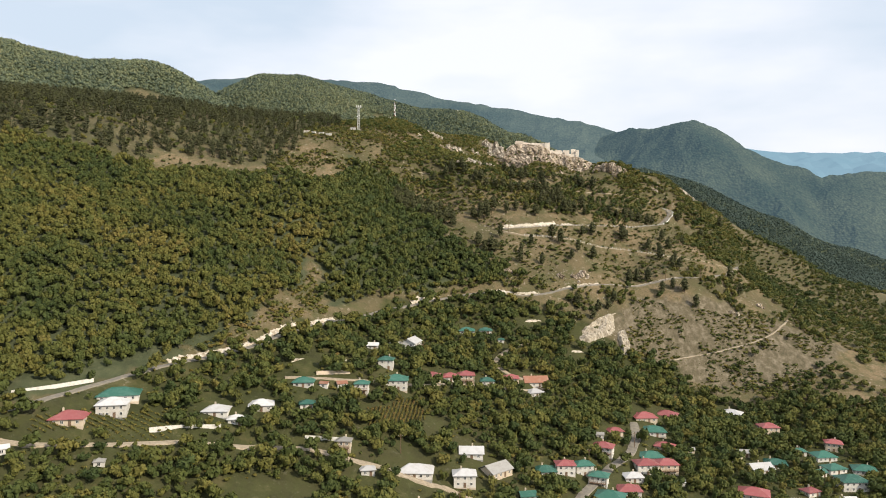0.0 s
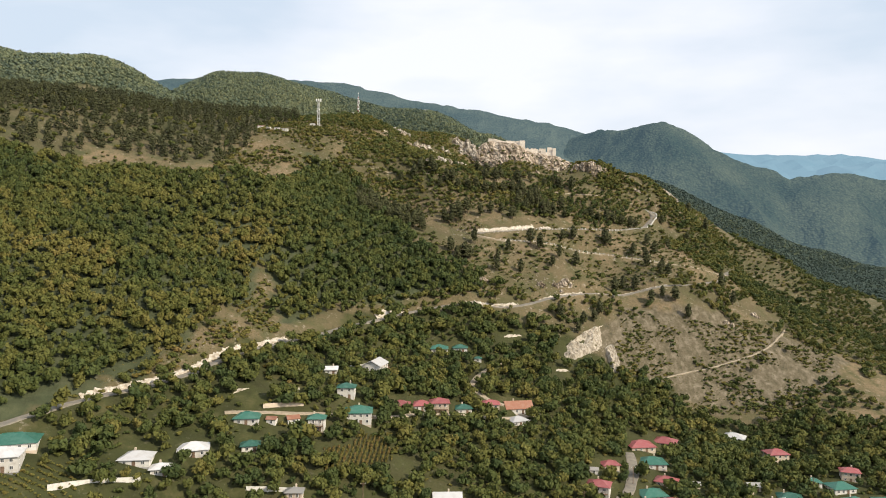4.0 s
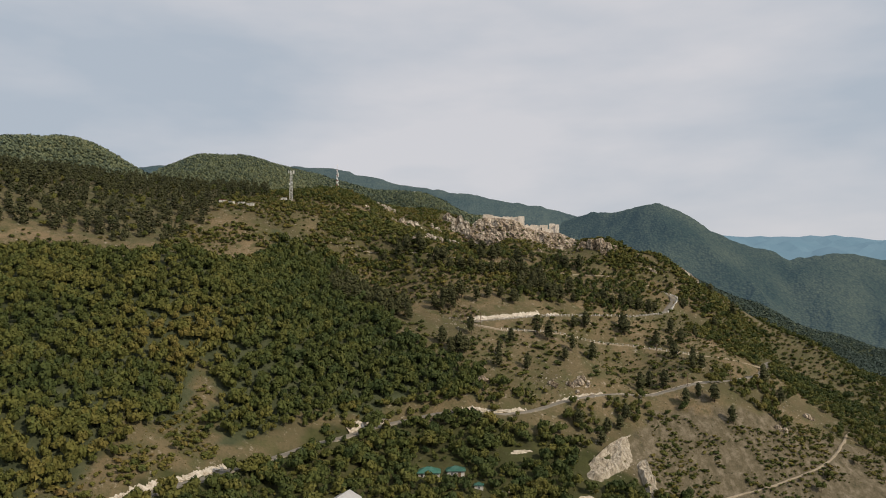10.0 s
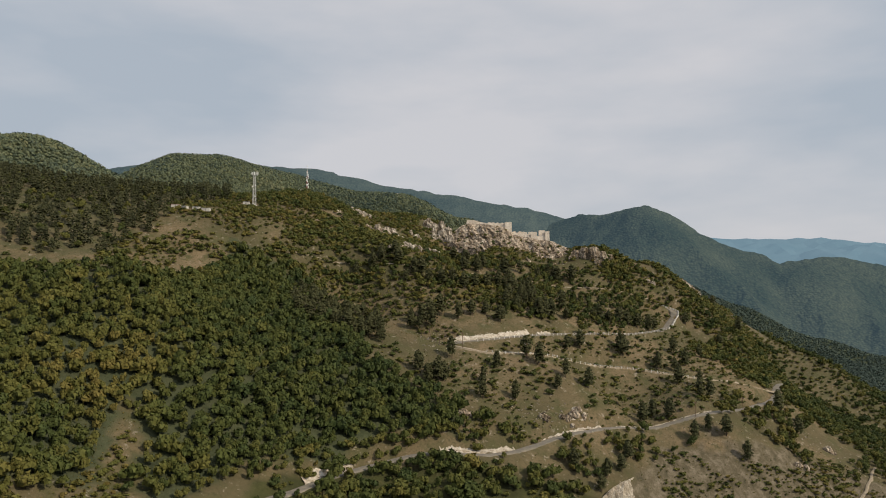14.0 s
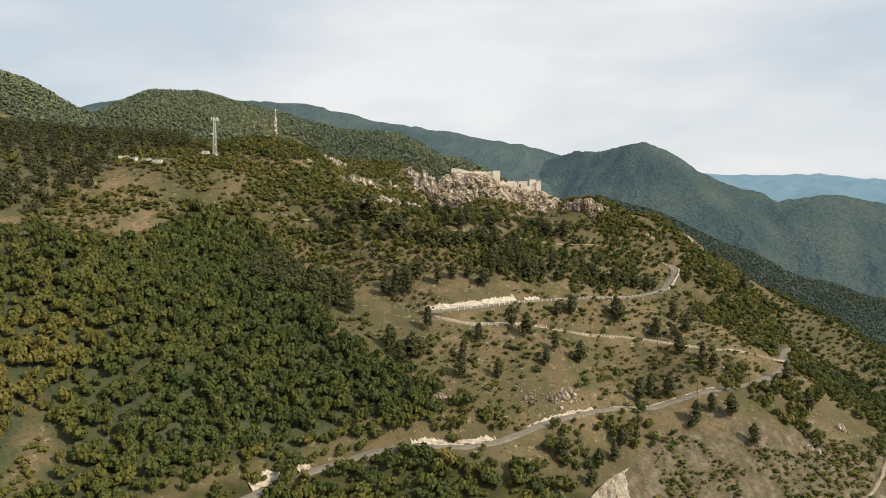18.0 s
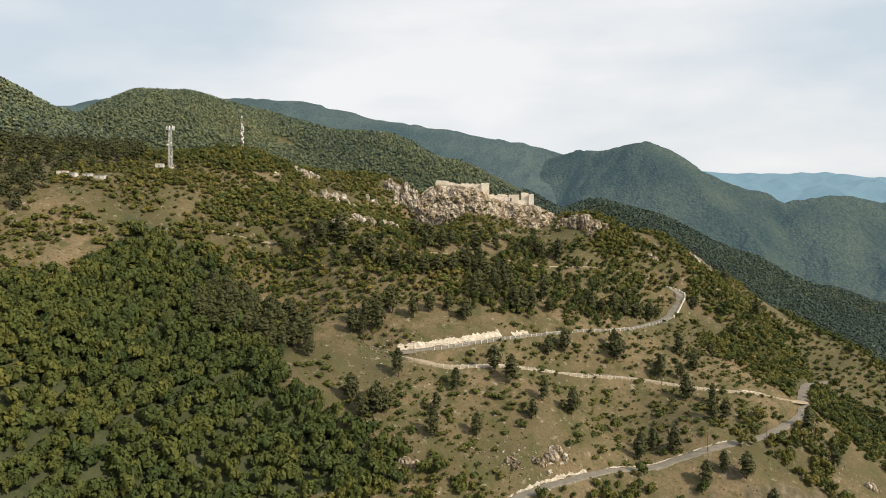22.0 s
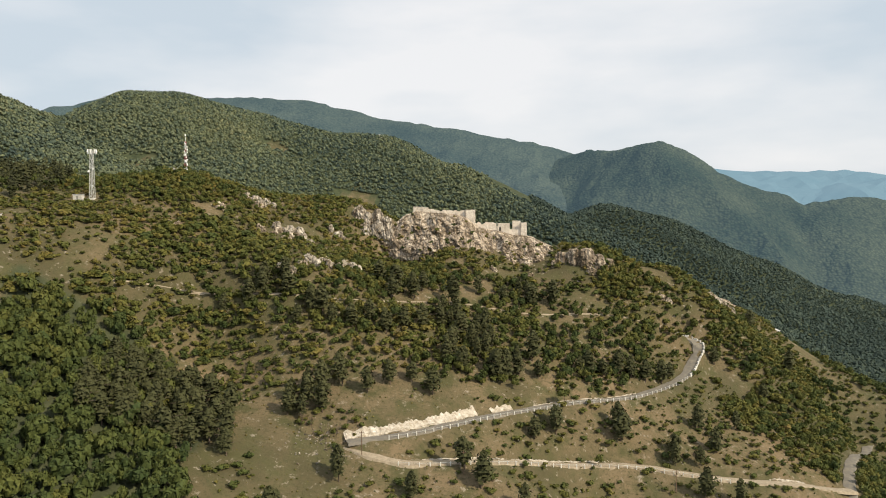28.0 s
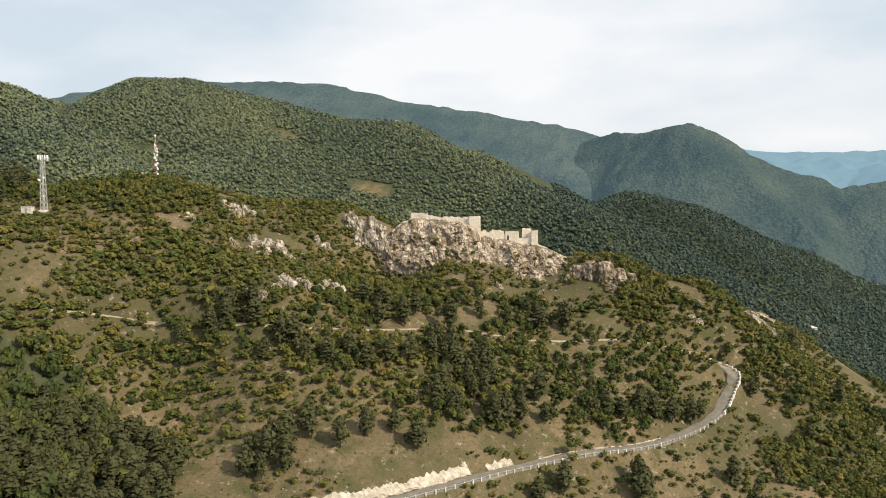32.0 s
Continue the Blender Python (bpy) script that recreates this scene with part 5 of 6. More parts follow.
def conifer(seed, leaves=150, boughs=48, slim=0.30):
    """A ragged pine crown one metre tall, from z = 0.2 up."""
    rng = np.random.RandomState(seed)
    lean = rng.uniform(0, 6.28)

    def girth(h):
        u = (h - 0.2) / 0.8
        return slim * np.clip(0.62 + 1.1 * u - 1.55 * u * u, 0.1, 1)
    vs, fs, n = [], [], 0
    for w in range(boughs):
        h = 0.22 + 0.74 * (w + rng.uniform(-0.8, 0.8)) / boughs
        a = w * 2.4 + rng.uniform(-0.5, 0.5)
        rr = float(girth(h)) * rng.uniform(0.5, 1.3) * (1 + 0.22 * math.cos(a - lean))
        c, s = math.cos(a), math.sin(a)
        wide, dz = rr * 0.42 + 0.02, rng.uniform(-0.02, 0.05)
        inner = rr * 0.35
        vs += [(c * inner * 0.3, s * inner * 0.3, h - 0.02), (c * rr * 0.6 - s * wide, s * rr * 0.6 + c * wide, h + rng.uniform(-0.03, 0.02)), (c * rr, s * rr, h + dz),
               (c * rr * 0.6 + s * wide, s * rr * 0.6 - c * wide, h + rng.uniform(-0.03, 0.02)), (c * rr * 0.55, s * rr * 0.55, h + 0.06 + rng.uniform(0, 0.03))]
        fs += [(n, n + 1, n + 4), (n + 1, n + 2, n + 4), (n + 2, n + 3, n + 4), (n + 3, n, n + 4)]
        n += 5
    h = rng.uniform(0.2, 1.0, leaves)
    a = rng.uniform(0, 2 * math.pi, leaves)
    r = girth(h) * rng.uniform(0.4, 1.2, leaves)
    c = np.column_stack([np.cos(a) * r, np.sin(a) * r, h])
    lv, lf = leaf_triangles(rng, c, np.column_stack([np.cos(a), np.sin(a), 0 * a + 0.5]), 0.085)
    return np.vstack([np.array(vs), lv]), np.vstack([np.array(fs), lf + n])


def scatter(name, templates, rows, material, label, category):
    """Joins many plants into one mesh. rows: x, y, z, width, height, turn, template, tint."""
    vs, fs, ts, base = [], [], [], 0
    for k, (v, f) in enumerate(templates):
        r = rows[rows[:, 6].astype(int) == k]
        if not len(r):
            continue
        c, s = np.cos(r[:, 5])[:, None], np.sin(r[:, 5])[:, None]
        x = (v[None, :, 0] * c - v[None, :, 1] * s) * r[:, 3:4] + r[:, 0:1]
        y = (v[None, :, 0] * s + v[None, :, 1] * c) * r[:, 3:4] + r[:, 1:2]
        z = v[None, :, 2] * r[:, 4:5] + r[:, 2:3]
        vs.append(np.stack([x, y, z], -1).reshape(-1, 3))
        fs.append((f[None] + (np.arange(len(r)) * len(v))[:, None, None] + base).reshape(-1, 3))
        ts.append(np.repeat(r[:, 7], len(v)))
        base += len(r) * len(v)
    me = tri_mesh(name, np.vstack(vs), np.vstack(fs), np.concatenate(ts))
    me.materials.append(material)
    return tagged(new(name, me), label, category, kind="stuff")


HOUSE_SPOTS = np.array([(h[0], h[1], h[2]) for h in HOUSES], float)


def points(poly, gap, seed, jitter=0.45, ragged=0):
    rng = np.random.RandomState(seed)
    p = np.array(poly, float)
    gx, gy = np.meshgrid(np.arange(p[:, 0].min(), p[:, 0].max(), gap), np.arange(p[:, 1].min(), p[:, 1].max(), gap * 0.87))
    gx[1::2] += gap / 2
    x, y = gx.ravel() + rng.uniform(-jitter, jitter, gx.size) * gap, gy.ravel() + rng.uniform(-jitter, jitter, gx.size) * gap
    k = inside(x + 8 * wave(x, y, 14, seed) + ragged * wave(x, y, 37, seed + 5), y + 8 * wave(x, y, 14, seed + 1) + ragged * wave(x, y, 37, seed + 6), poly)
    return x[k], y[k], rng


def keep_off(x, y, road=2.0, house=1.0, front_gap=7):
    d, _ = road_distance(x, y)
    ok = d > road
    for hx, hy, hw in HOUSE_SPOTS:
        front = (np.abs(x - hx) < hw * 0.5 + house) & (y < hy) & (y > hy - front_gap - house * 2)
        ok &= (np.hypot(x - hx, y - hy) > hw * 0.58 + house + 1.2) & ~front
    for ex, ey in ((-174, 644), (-174, 640), (-170, 648), (-184, 602), (-191, 601), (-203, 602), (-152, 694), (-163, 687)):
        ok &= np.hypot(x - ex, y - ey) > 3.6
    for ex, ey in EARTH_BANKS:
        ok &= np.hypot(x - ex, y - ey) > 5.5
    for f in (FIELD, CORN, MEADOW, LAWN, PIT):
        ok &= ~inside(x, y, f)
    return ok


def valley_side(x, y):
    # the stretch of the plan that the woods are built for
    return (x > -215 - 0.8 * (y - 205)) & (x < 200 + 0.43 * (y - 384)) & (y > 185 + 0.49 * (x + 172))


def plants(x, y, rng, wide, tall, kinds, tint, sink=0.25):
    n = len(x)
    size = rng.uniform(0, 1, n) ** 1.3
    w = wide[0] + (wide[1] - wide[0]) * size
    h = tall[0] + (tall[1] - tall[0]) * (0.75 * size + 0.25 * rng.uniform(0, 1, n))
    t = np.clip(tint[0] + (tint[1] - tint[0]) * rng.beta(1.6, 2.2, n), 0, 1)
    return np.column_stack([x, y, height(x, y) - sink * h * 0.2, w, h, rng.uniform(0, 6.28, n), rng.randint(0, kinds, n), t])


TREES = [crown(k, 6, 150, 0.26) for k in range(6)]
FOREST_TREES = [crown(90 + k, 5, 92, 0.295) for k in range(8)]
BUSHES = [(v * np.array([1.2, 1.2, 1.0]), f) for v, f in (crown(20 + k, 3, 32, 0.39, 0.62) for k in range(6))]
FAR_TREES = [(v * np.array([1.45, 1.45, 1.2]), f[(v[f][:, :, 2].mean(1) > 0.3)]) for v, f in (crown(40 + k, 1, 3, 0.6, 0.5) for k in range(5))]
PINES = [conifer(60 + k) for k in range(5)]
WOOD_PINES = [conifer(80 + k, 36, 20, 0.27) for k in range(4)]

# the dense broad-leaved forest on the flank
x, y, rng = points(FOREST, 3.95, 1)
k = keep_off(x, y, 2.5) & ~inside(x, y, CLEARING) & valley_side(x, y)
k &= ~bare_patch(x, y)
x, y = x[k], y[k]
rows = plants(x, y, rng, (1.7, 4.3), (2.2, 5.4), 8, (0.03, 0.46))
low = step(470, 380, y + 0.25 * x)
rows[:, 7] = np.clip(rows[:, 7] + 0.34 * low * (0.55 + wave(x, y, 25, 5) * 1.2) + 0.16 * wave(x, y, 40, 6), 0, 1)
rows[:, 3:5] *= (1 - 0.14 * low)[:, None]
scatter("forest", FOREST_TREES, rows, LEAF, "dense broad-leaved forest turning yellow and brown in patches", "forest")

# the forest's ragged edge along the road
x, y, rng = points([(-96, 446), (-76, 474), (-50, 490), (-26, 503), (-20, 515), (-6, 512), (2, 508), (-20, 494), (-44, 484), (-60, 473), (-76, 456), (-92, 430)], 3.4, 29)
k = keep_off(x, y, 1.0) & (wave(x, y, 14, 81) > -0.2)
scatter("forest_edge", FOREST_TREES, plants(x[k], y[k], rng, (1.0, 3.0), (1.0, 3.6), 6, (0.1, 0.8)), LEAF, "young trees along the forest's edge", "forest")

# pines on the plateau beside the masts
x, y, rng = points(PLATEAU, 6.4, 2)
k = valley_side(x, y)
k &= ~bare_patch(x, y)
k &= wave(x, y, 60, 8) > -0.28
x, y = x[k], y[k]
pine = rng.uniform(0, 1, len(x)) < 0.72
rows = plants(x, y, rng, (7, 11), (8, 12.5), 4, (0.0, 0.5))
rows[:, 3] = rows[:, 4] * rng.uniform(0.8, 1.15, len(x))
rows[:, 2] -= 1.2
scatter("pine_wood", WOOD_PINES, rows[pine], PINE_LEAF, "dark pine wood on the plateau edge", "forest")
rows = plants(x[~pine], y[~pine], rng, (1.6, 3.0), (1.7, 3.4), 6, (0.1, 0.6))
scatter("plateau_trees", FOREST_TREES, rows, LEAF, "mixed green trees on the plateau", "forest")

# shrubs over the hilltop and crest
x, y, rng = points(SHRUBS, 2.9, 3)
k = keep_off(x, y, 1.0) & (~bare_patch(x, y) | (rng.uniform(0, 1, len(x)) < 0.35))
bare = wave(x, y, 13, 21) + 0.8 * wave(x, y, 34, 22) + 0.34 * inside(x, y, SUMMIT)
k &= bare < 0.34
k &= ~((x > -54) & (x < 40) & (y > 709) & (y < 742)) & ~((x > -69) & (x < -48) & (y > 719) & (y < 727)) & ~((x > 43) & (x < 67) & (y > 712) & (y < 721))
x, y = x[k], y[k]
rows = plants(x, y, rng, (0.5, 2.5), (0.5, 2.3), 6, (0.18, 0.82))
scatter("hilltop_shrubs", BUSHES, rows, LEAF, "olive and yellowing scrub over the stony hilltop", "shrubs")

# close trees on the crest between the masts
x, y, rng = points([(-196, 654), (-160, 656), (-128, 660), (-108, 684), (-122, 704), (-150, 706), (-175, 690), (-200, 675)], 3.3, 36)
k = keep_off(x, y, 1.0) & (wave(x, y, 15, 95) > -0.35)
scatter("crest_trees", FOREST_TREES, plants(x[k], y[k], rng, (1.2, 2.7), (1.2, 2.8), 8, (0.05, 0.7)), LEAF, "close olive-green trees on the crest between the masts", "trees")

# single low bushes on the grass by the masts and on the bare strips
x, y, rng = points([(-290, 470), (-264, 505), (-229, 560), (-225, 610), (-188, 660), (-135, 660), (-125, 640), (-136, 570), (-172, 525), (-178, 470), (-215, 490)], 4.4, 35)
k = keep_off(x, y, 1.0) & (bare_patch(x, y) | inside(x, y, SUMMIT)) & (rng.uniform(0, 1, len(x)) < 0.62)
scatter("summit_bushes", BUSHES, plants(x[k], y[k], rng, (0.4, 1.8), (0.4, 1.6), 6, (0.1, 0.75)), LEAF, "low dark bushes dotted over dry summit grass", "shrubs")

x, y, rng = points(ROAD_FLANK, 2.6, 19, ragged=34)
k = keep_off(x, y, 2.0) & (wave(x, y, 20, 61) + 0.5 * wave(x, y, 9, 62) > -0.32)
for b in WEDGES:
    k &= ~inside(x, y, b) | (rng.uniform(0, 1, len(x)) < 0.75)
x, y = x[k], y[k]
tall = rng.uniform(0, 1, len(x)) < 0.22
scatter("flank_scrub", BUSHES, plants(x[~tall], y[~tall], rng, (0.7, 2.7), (0.7, 2.6), 6, (0.12, 0.8)), LEAF, "olive scrub outside the road bend", "shrubs")
scatter("flank_trees", TREES, plants(x[tall], y[tall], rng, (1.5, 2.8), (1.6, 3.2), 6, (0.0, 0.55)), LEAF, "green trees outside the road bend", "trees")

# scrub on the crest between the crag and the road bend
x, y, rng = points([(58, 688), (68, 732), (108, 744), (150, 766), (168, 722), (142, 690), (114, 688), (100, 682)], 2.8, 34)
k = keep_off(x, y, 1.0) & (wave(x, y, 16, 93) + 0.6 * wave(x, y, 7, 94) > -0.22)
scatter("crest_scrub", BUSHES, plants(x[k], y[k], rng, (0.6, 2.6), (0.6, 2.4), 6, (0.1, 0.75)), LEAF, "olive scrub on the stony crest above the bend", "shrubs")

# thin scrub and tussocks on the open dry slope
x, y, rng = points(OPEN, 3.0, 4)
k = keep_off(x, y, 1.0) & (rng.uniform(0, 1, len(x)) < 0.7) & (wave(x, y, 22, 31) + 0.6 * wave(x, y, 8, 32) > -0.2 - 0.25 * (x > 60))
x, y = x[k], y[k]
rows = plants(x, y, rng, (0.25, 2.1), (0.25, 1.8), 6, (0.1, 0.7))
scatter("slope_scrub", BUSHES, rows, LEAF, "scattered low green scrub on dry grass", "shrubs")
x, y, rng = points(SCREE, 2.0, 5, ragged=26)
k = (rng.uniform(0, 1, len(x)) < 0.8) & (wave(x, y, 18, 33) + 0.7 * wave(x, y, 7, 34) > -0.2) & keep_off(x, y, 1.0)
rows = plants(x[k], y[k], rng, (0.2, 1.9), (0.2, 1.5), 5, (0.1, 0.85))
scatter("scree_scrub", BUSHES, rows, LEAF, "sparse scrub on bare scree", "shrubs")
x, y, rng = points(CLEARING, 2.6, 6)
k = keep_off(x, y, 1.0) & (wave(x, y, 10, 71) + 0.6 * wave(x, y, 27, 72) > -0.16)
rows = plants(x[k], y[k], rng, (0.4, 2.2), (0.4, 2.0), 5, (0.2, 0.95))
scatter("clearing_scrub", BUSHES, rows, LEAF, "a few bushes in a dry clearing", "shrubs")

TUFTS = [crown(70 + k, 1, 9, 0.6, 0.5) for k in range(4)]
x, y, rng = points([(-215, 480), (-230, 600), (-150, 660), (-90, 640), (100, 700), (150, 640), (200, 560), (120, 480), (90, 462), (40, 480), (-30, 500), (-90, 560), (-170, 480)], 3.3, 20)
k = keep_off(x, y, 0.6) & (wave(x, y, 11, 63) > -0.25) & (rng.uniform(0, 1, len(x)) < 0.9)
scatter("grass_tufts", TUFTS, plants(x[k], y[k], rng, (0.14, 0.62), (0.12, 0.45), 4, (0.2, 0.95)), LEAF, "dry tussocks and tiny bushes over the slope", "grass")

x, y, rng = points([(-175, 300), (-160, 345), (-150, 430), (-125, 430), (-112, 395), (-140, 330)], 1.9, 23)
k = keep_off(x, y, 0.6) & (wave(x, y, 9, 73) > -0.2)
scatter("clearing_tufts", TUFTS, plants(x[k], y[k], rng, (0.12, 0.5), (0.12, 0.4), 4, (0.3, 1.0)), LEAF, "dry tussocks in the clearing beside the road", "grass")

# scrub thickening below the upper track, and about the foot of the pinnacles
SCRUB_BAND = [(-125, 600), (-104, 586), (-86, 575), (-50, 590), (-10, 606), (40, 640), (96, 690), (60, 684), (10, 662), (-20, 650), (-60, 630), (-112, 618)]
x, y, rng = points(SCRUB_BAND, 3.1, 26)
k = keep_off(x, y, 1.0) & (wave(x, y, 17, 77) + 0.6 * wave(x, y, 7, 78) > -0.2)
scatter("band_scrub", BUSHES, plants(x[k], y[k], rng, (0.6, 2.8), (0.7, 2.8), 6, (0.1, 0.75)), LEAF, "olive scrub and young trees on dry grass", "shrubs")
x, y, rng = points([(-150, 580), (-128, 655), (-80, 655), (-66, 622), (-104, 588)], 3.0, 28)
k = keep_off(x, y, 1.0) & (wave(x, y, 15, 79) > -0.38)
scatter("hollow_scrub", BUSHES, plants(x[k], y[k], rng, (0.8, 3.0), (0.9, 3.0), 6, (0.1, 0.75)), LEAF, "olive scrub in a shallow hollow", "shrubs")
x, y, rng = points([(-86, 706), (-40, 704), (-40, 714), (-84, 744)], 2.4, 27)
k = ~((x > -69) & (x < -48) & (y > 719) & (y < 727)) & (rng.uniform(0, 1, len(x)) < 0.75)
scatter("pinnacle_scrub", BUSHES, plants(x[k], y[k], rng, (0.7, 2.2), (0.8, 2.2), 5, (0.1, 0.7)), LEAF, "scrub crowding the foot of the pinnacles", "shrubs")

# belt between the upper road and the castle: bushes and small trees
x, y, rng = points(BELT, 3.4, 7)
k = keep_off(x, y, 1.2) & (wave(x, y, 24, 35) + 0.5 * wave(x, y, 9, 36) > -0.22)
k &= ~bare_patch(x, y)
x, y = x[k], y[k]
tall = rng.uniform(0, 1, len(x)) < 0.42
rows = plants(x[~tall], y[~tall], rng, (0.8, 2.0), (0.8, 1.9), 5, (0.15, 0.7))
scatter("belt_shrubs", BUSHES, rows, LEAF, "green scrub below the castle", "shrubs")
rows = plants(x[tall], y[tall], rng, (1.5, 2.7), (1.8, 3.3), 6, (0.0, 0.55))
scatter("belt_trees", TREES, rows, LEAF, "green trees below the castle crag", "trees")

CRAG_WOODS = [(-63, 648), (-52, 690), (-39, 703), (-10, 695), (16, 698), (42, 705), (77, 727), (118, 702), (100, 692), (70, 682), (40, 667), (16, 660), (-6, 645), (-27, 629), (-55, 618)]
x, y, rng = points(CRAG_WOODS, 3.7, 25)
k = keep_off(x, y, 1.0) & (wave(x, y, 24, 75) + 0.5 * wave(x, y, 9, 76) > -0.02) & ~((x > -54) & (x < 40) & (y > 703))
x, y = x[k], y[k]
rows = plants(x, y, rng, (1.2, 2.7), (1.3, 3.0), 6, (0.08, 0.75))
scatter("crag_woods", TREES, rows, LEAF, "close green trees between the track and the crag", "trees")

# woods below the main road, in the village and on the right flank
x, y, rng = points(LOWER_WOODS, 3.9, 8, ragged=20)
k = keep_off(x, y, 1.5) & (wave(x, y, 22, 37) + 0.5 * wave(x, y, 9, 38) > -0.12)
rows = plants(x[k], y[k], rng, (1.2, 3.0), (1.4, 3.4), 6, (0.1, 0.75))
scatter("lower_woods", TREES, rows, LEAF, "olive-green trees below the road", "trees")
x, y, rng = points(VILLAGE_GROUND, 4.3, 9)
k = keep_off(x, y, 1.2, 0.6) & (wave(x, y, 26, 39) > -0.46) & valley_side(x, y)
x, y = x[k], y[k]
rows = plants(x, y, rng, (1.2, 4.2), (1.3, 4.8), 8, (0.0, 0.66))
scatter("village_trees", FOREST_TREES, rows, LEAF, "dense garden trees and orchards among houses", "trees")
x, y, rng = points(VILLAGE_GROUND, 4.2, 10)
k = keep_off(x, y, 0.8, 0.0, 1.5) & (rng.uniform(0, 1, len(x)) < 0.75) & valley_side(x, y)
rows = plants(x[k], y[k], rng, (0.4, 2.0), (0.4, 1.6), 5, (0.05, 0.85))
scatter("garden_shrubs", BUSHES, rows, LEAF, "low garden bushes and vines between houses", "shrubs")
x, y, rng = points(RIGHT_WOODS, 6.3, 11, ragged=34)
k = valley_side(x, y) & (y < 830) & keep_off(x, y, 1.8) & (wave(x, y, 45, 41) + 0.5 * wave(x, y, 15, 42) > -0.26)
for b in WEDGES:
    k &= ~inside(x, y, b)
rows = plants(x[k], y[k], rng, (1.4, 3.2), (1.5, 3.6), 6, (0.0, 0.6))
scatter("flank_woods", FOREST_TREES, rows, LEAF, "dark green woods with grassy gaps on the far flank", "forest")

x, y, rng = points(RIGHT_WOODS, 3.8, 24, ragged=34)
k = keep_off(x, y, 1.2) & (x < 300) & (y < 800) & (wave(x, y, 18, 91) + 0.6 * wave(x, y, 8, 92) > -0.5)
for b in WEDGES:
    k &= ~inside(x, y, b) | (rng.uniform(0, 1, len(x)) < 0.75)
scatter("flank_bushes", BUSHES, plants(x[k], y[k], rng, (0.7, 2.2), (0.6, 1.9), 5, (0.1, 0.8)), LEAF, "olive bushes filling gaps in the flank woods", "shrubs")
x, y, rng = points(EAST_SLOPE, 5.6, 14)
k = keep_off(x, y, 1.8) & (wave(x, y, 30, 47) + 0.4 * wave(x, y, 12, 48) > -0.05) & (x < 330)
rows = plants(x[k], y[k], rng, (1.4, 3.4), (1.3, 3.2), 6, (0.0, 0.7))
scatter("slope_trees", TREES, rows, LEAF, "dark rounded trees on the grassy lower slope", "trees")

# distant wooded hills
x, y, rng = points([(-950, 900), (-480, 900), (-440, 1080), (-200, 1180), (100, 1200), (300, 980), (560, 940), (800, 960), (1000, 1500), (860, 1760), (180, 1730), (-150, 1680), (-950, 1650)], 4.9, 12, 0.6)
crest_line = np.array(MID_RIDGE[2], float)
k = (wave(x, y, 70, 43) > -0.49) & (x < 260 + 0.43 * (y - 384)) & ((x > 60) | (x < -560) | (y < np.interp(x, crest_line[:, 0], crest_line[:, 1]) + 25))
for fx, fy, rx, ry in FAR_BARE:
    k &= np.hypot((x - fx) / rx, (y - fy) / ry) > 1
x, y = x[k], y[k]
k = (x > 40) | (y < 880) | (hill(x, y) > 182)
x, y = x[k], y[k]
rows = plants(x, y, rng, (2.4, 4.2), (2.8, 5.2), 5, (0.1, 0.9), 0.5)
# tint drops east of the mid ridge, to the darkest, bluest greens
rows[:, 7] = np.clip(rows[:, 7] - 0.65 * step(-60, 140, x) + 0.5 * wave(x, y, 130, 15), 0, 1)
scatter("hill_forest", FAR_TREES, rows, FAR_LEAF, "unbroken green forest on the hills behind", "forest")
x, y, rng = points([(420, 480), (760, 480), (800, 960), (190, 960), (190, 900), (420, 880)], 8.5, 13)
k = wave(x, y, 60, 45) > -0.4
rows = plants(x[k], y[k], rng, (3.2, 5.2), (2.6, 5.0), 4, (0.0, 0.7), 0.5)
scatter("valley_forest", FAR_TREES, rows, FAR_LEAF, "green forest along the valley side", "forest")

# crops
x, y, rng = points(CORN, 1.1, 17, 0.15)
rows = plants(np.round(x / 1.6) * 1.6 + rng.uniform(-0.2, 0.2, len(x)), y, rng, (0.35, 0.6), (0.9, 1.3), 5, (0.5, 1.0))
scatter("maize_rows", BUSHES, rows, LEAF, "ripening maize in straight rows", "crops")
x, y, rng = points(FIELD, 1.5, 18, 0.2)
rows = plants(x, np.round(y / 2.2) * 2.2, rng, (0.4, 0.8), (0.4, 0.9), 5, (0.35, 0.85))
scatter("vine_rows", BUSHES, rows, LEAF, "low vines in rows on a terraced plot", "crops")

# ---------------------------------------------------------------- single trees


def build_tree(name, template, leaf, tall, spread, stem, label, category, lift):
    v, f = template
    t = empty(name, Matrix.Identity(4), label, category)
    bm = bmesh.new()
    bar(bm, (0, 0, -0.8), (0.05, 0, stem * 0.55), 0.022 * tall, 7, 0.016 * tall)
    bar(bm, (0.05, 0, stem * 0.55), (0, 0.05, stem), 0.016 * tall, 7, 0.006 * tall)
    for a in range(5):
        h = stem * (0.45 + 0.1 * a)
        bar(bm, (0, 0, h), (math.cos(a * 2.4) * spread * 0.35, math.sin(a * 2.4) * spread * 0.35, h + 0.08 * tall), 0.008 * tall, 4, 0.003 * tall)
    part("trunk", bm, BARK, t)
    w = v * np.array([spread, spread, tall]) + np.array([0, 0, lift])
    me = tri_mesh("crown", w, f, np.full(len(w), 0.35))
    me.materials.append(leaf)
    part_of("crown", me, t)
    return t


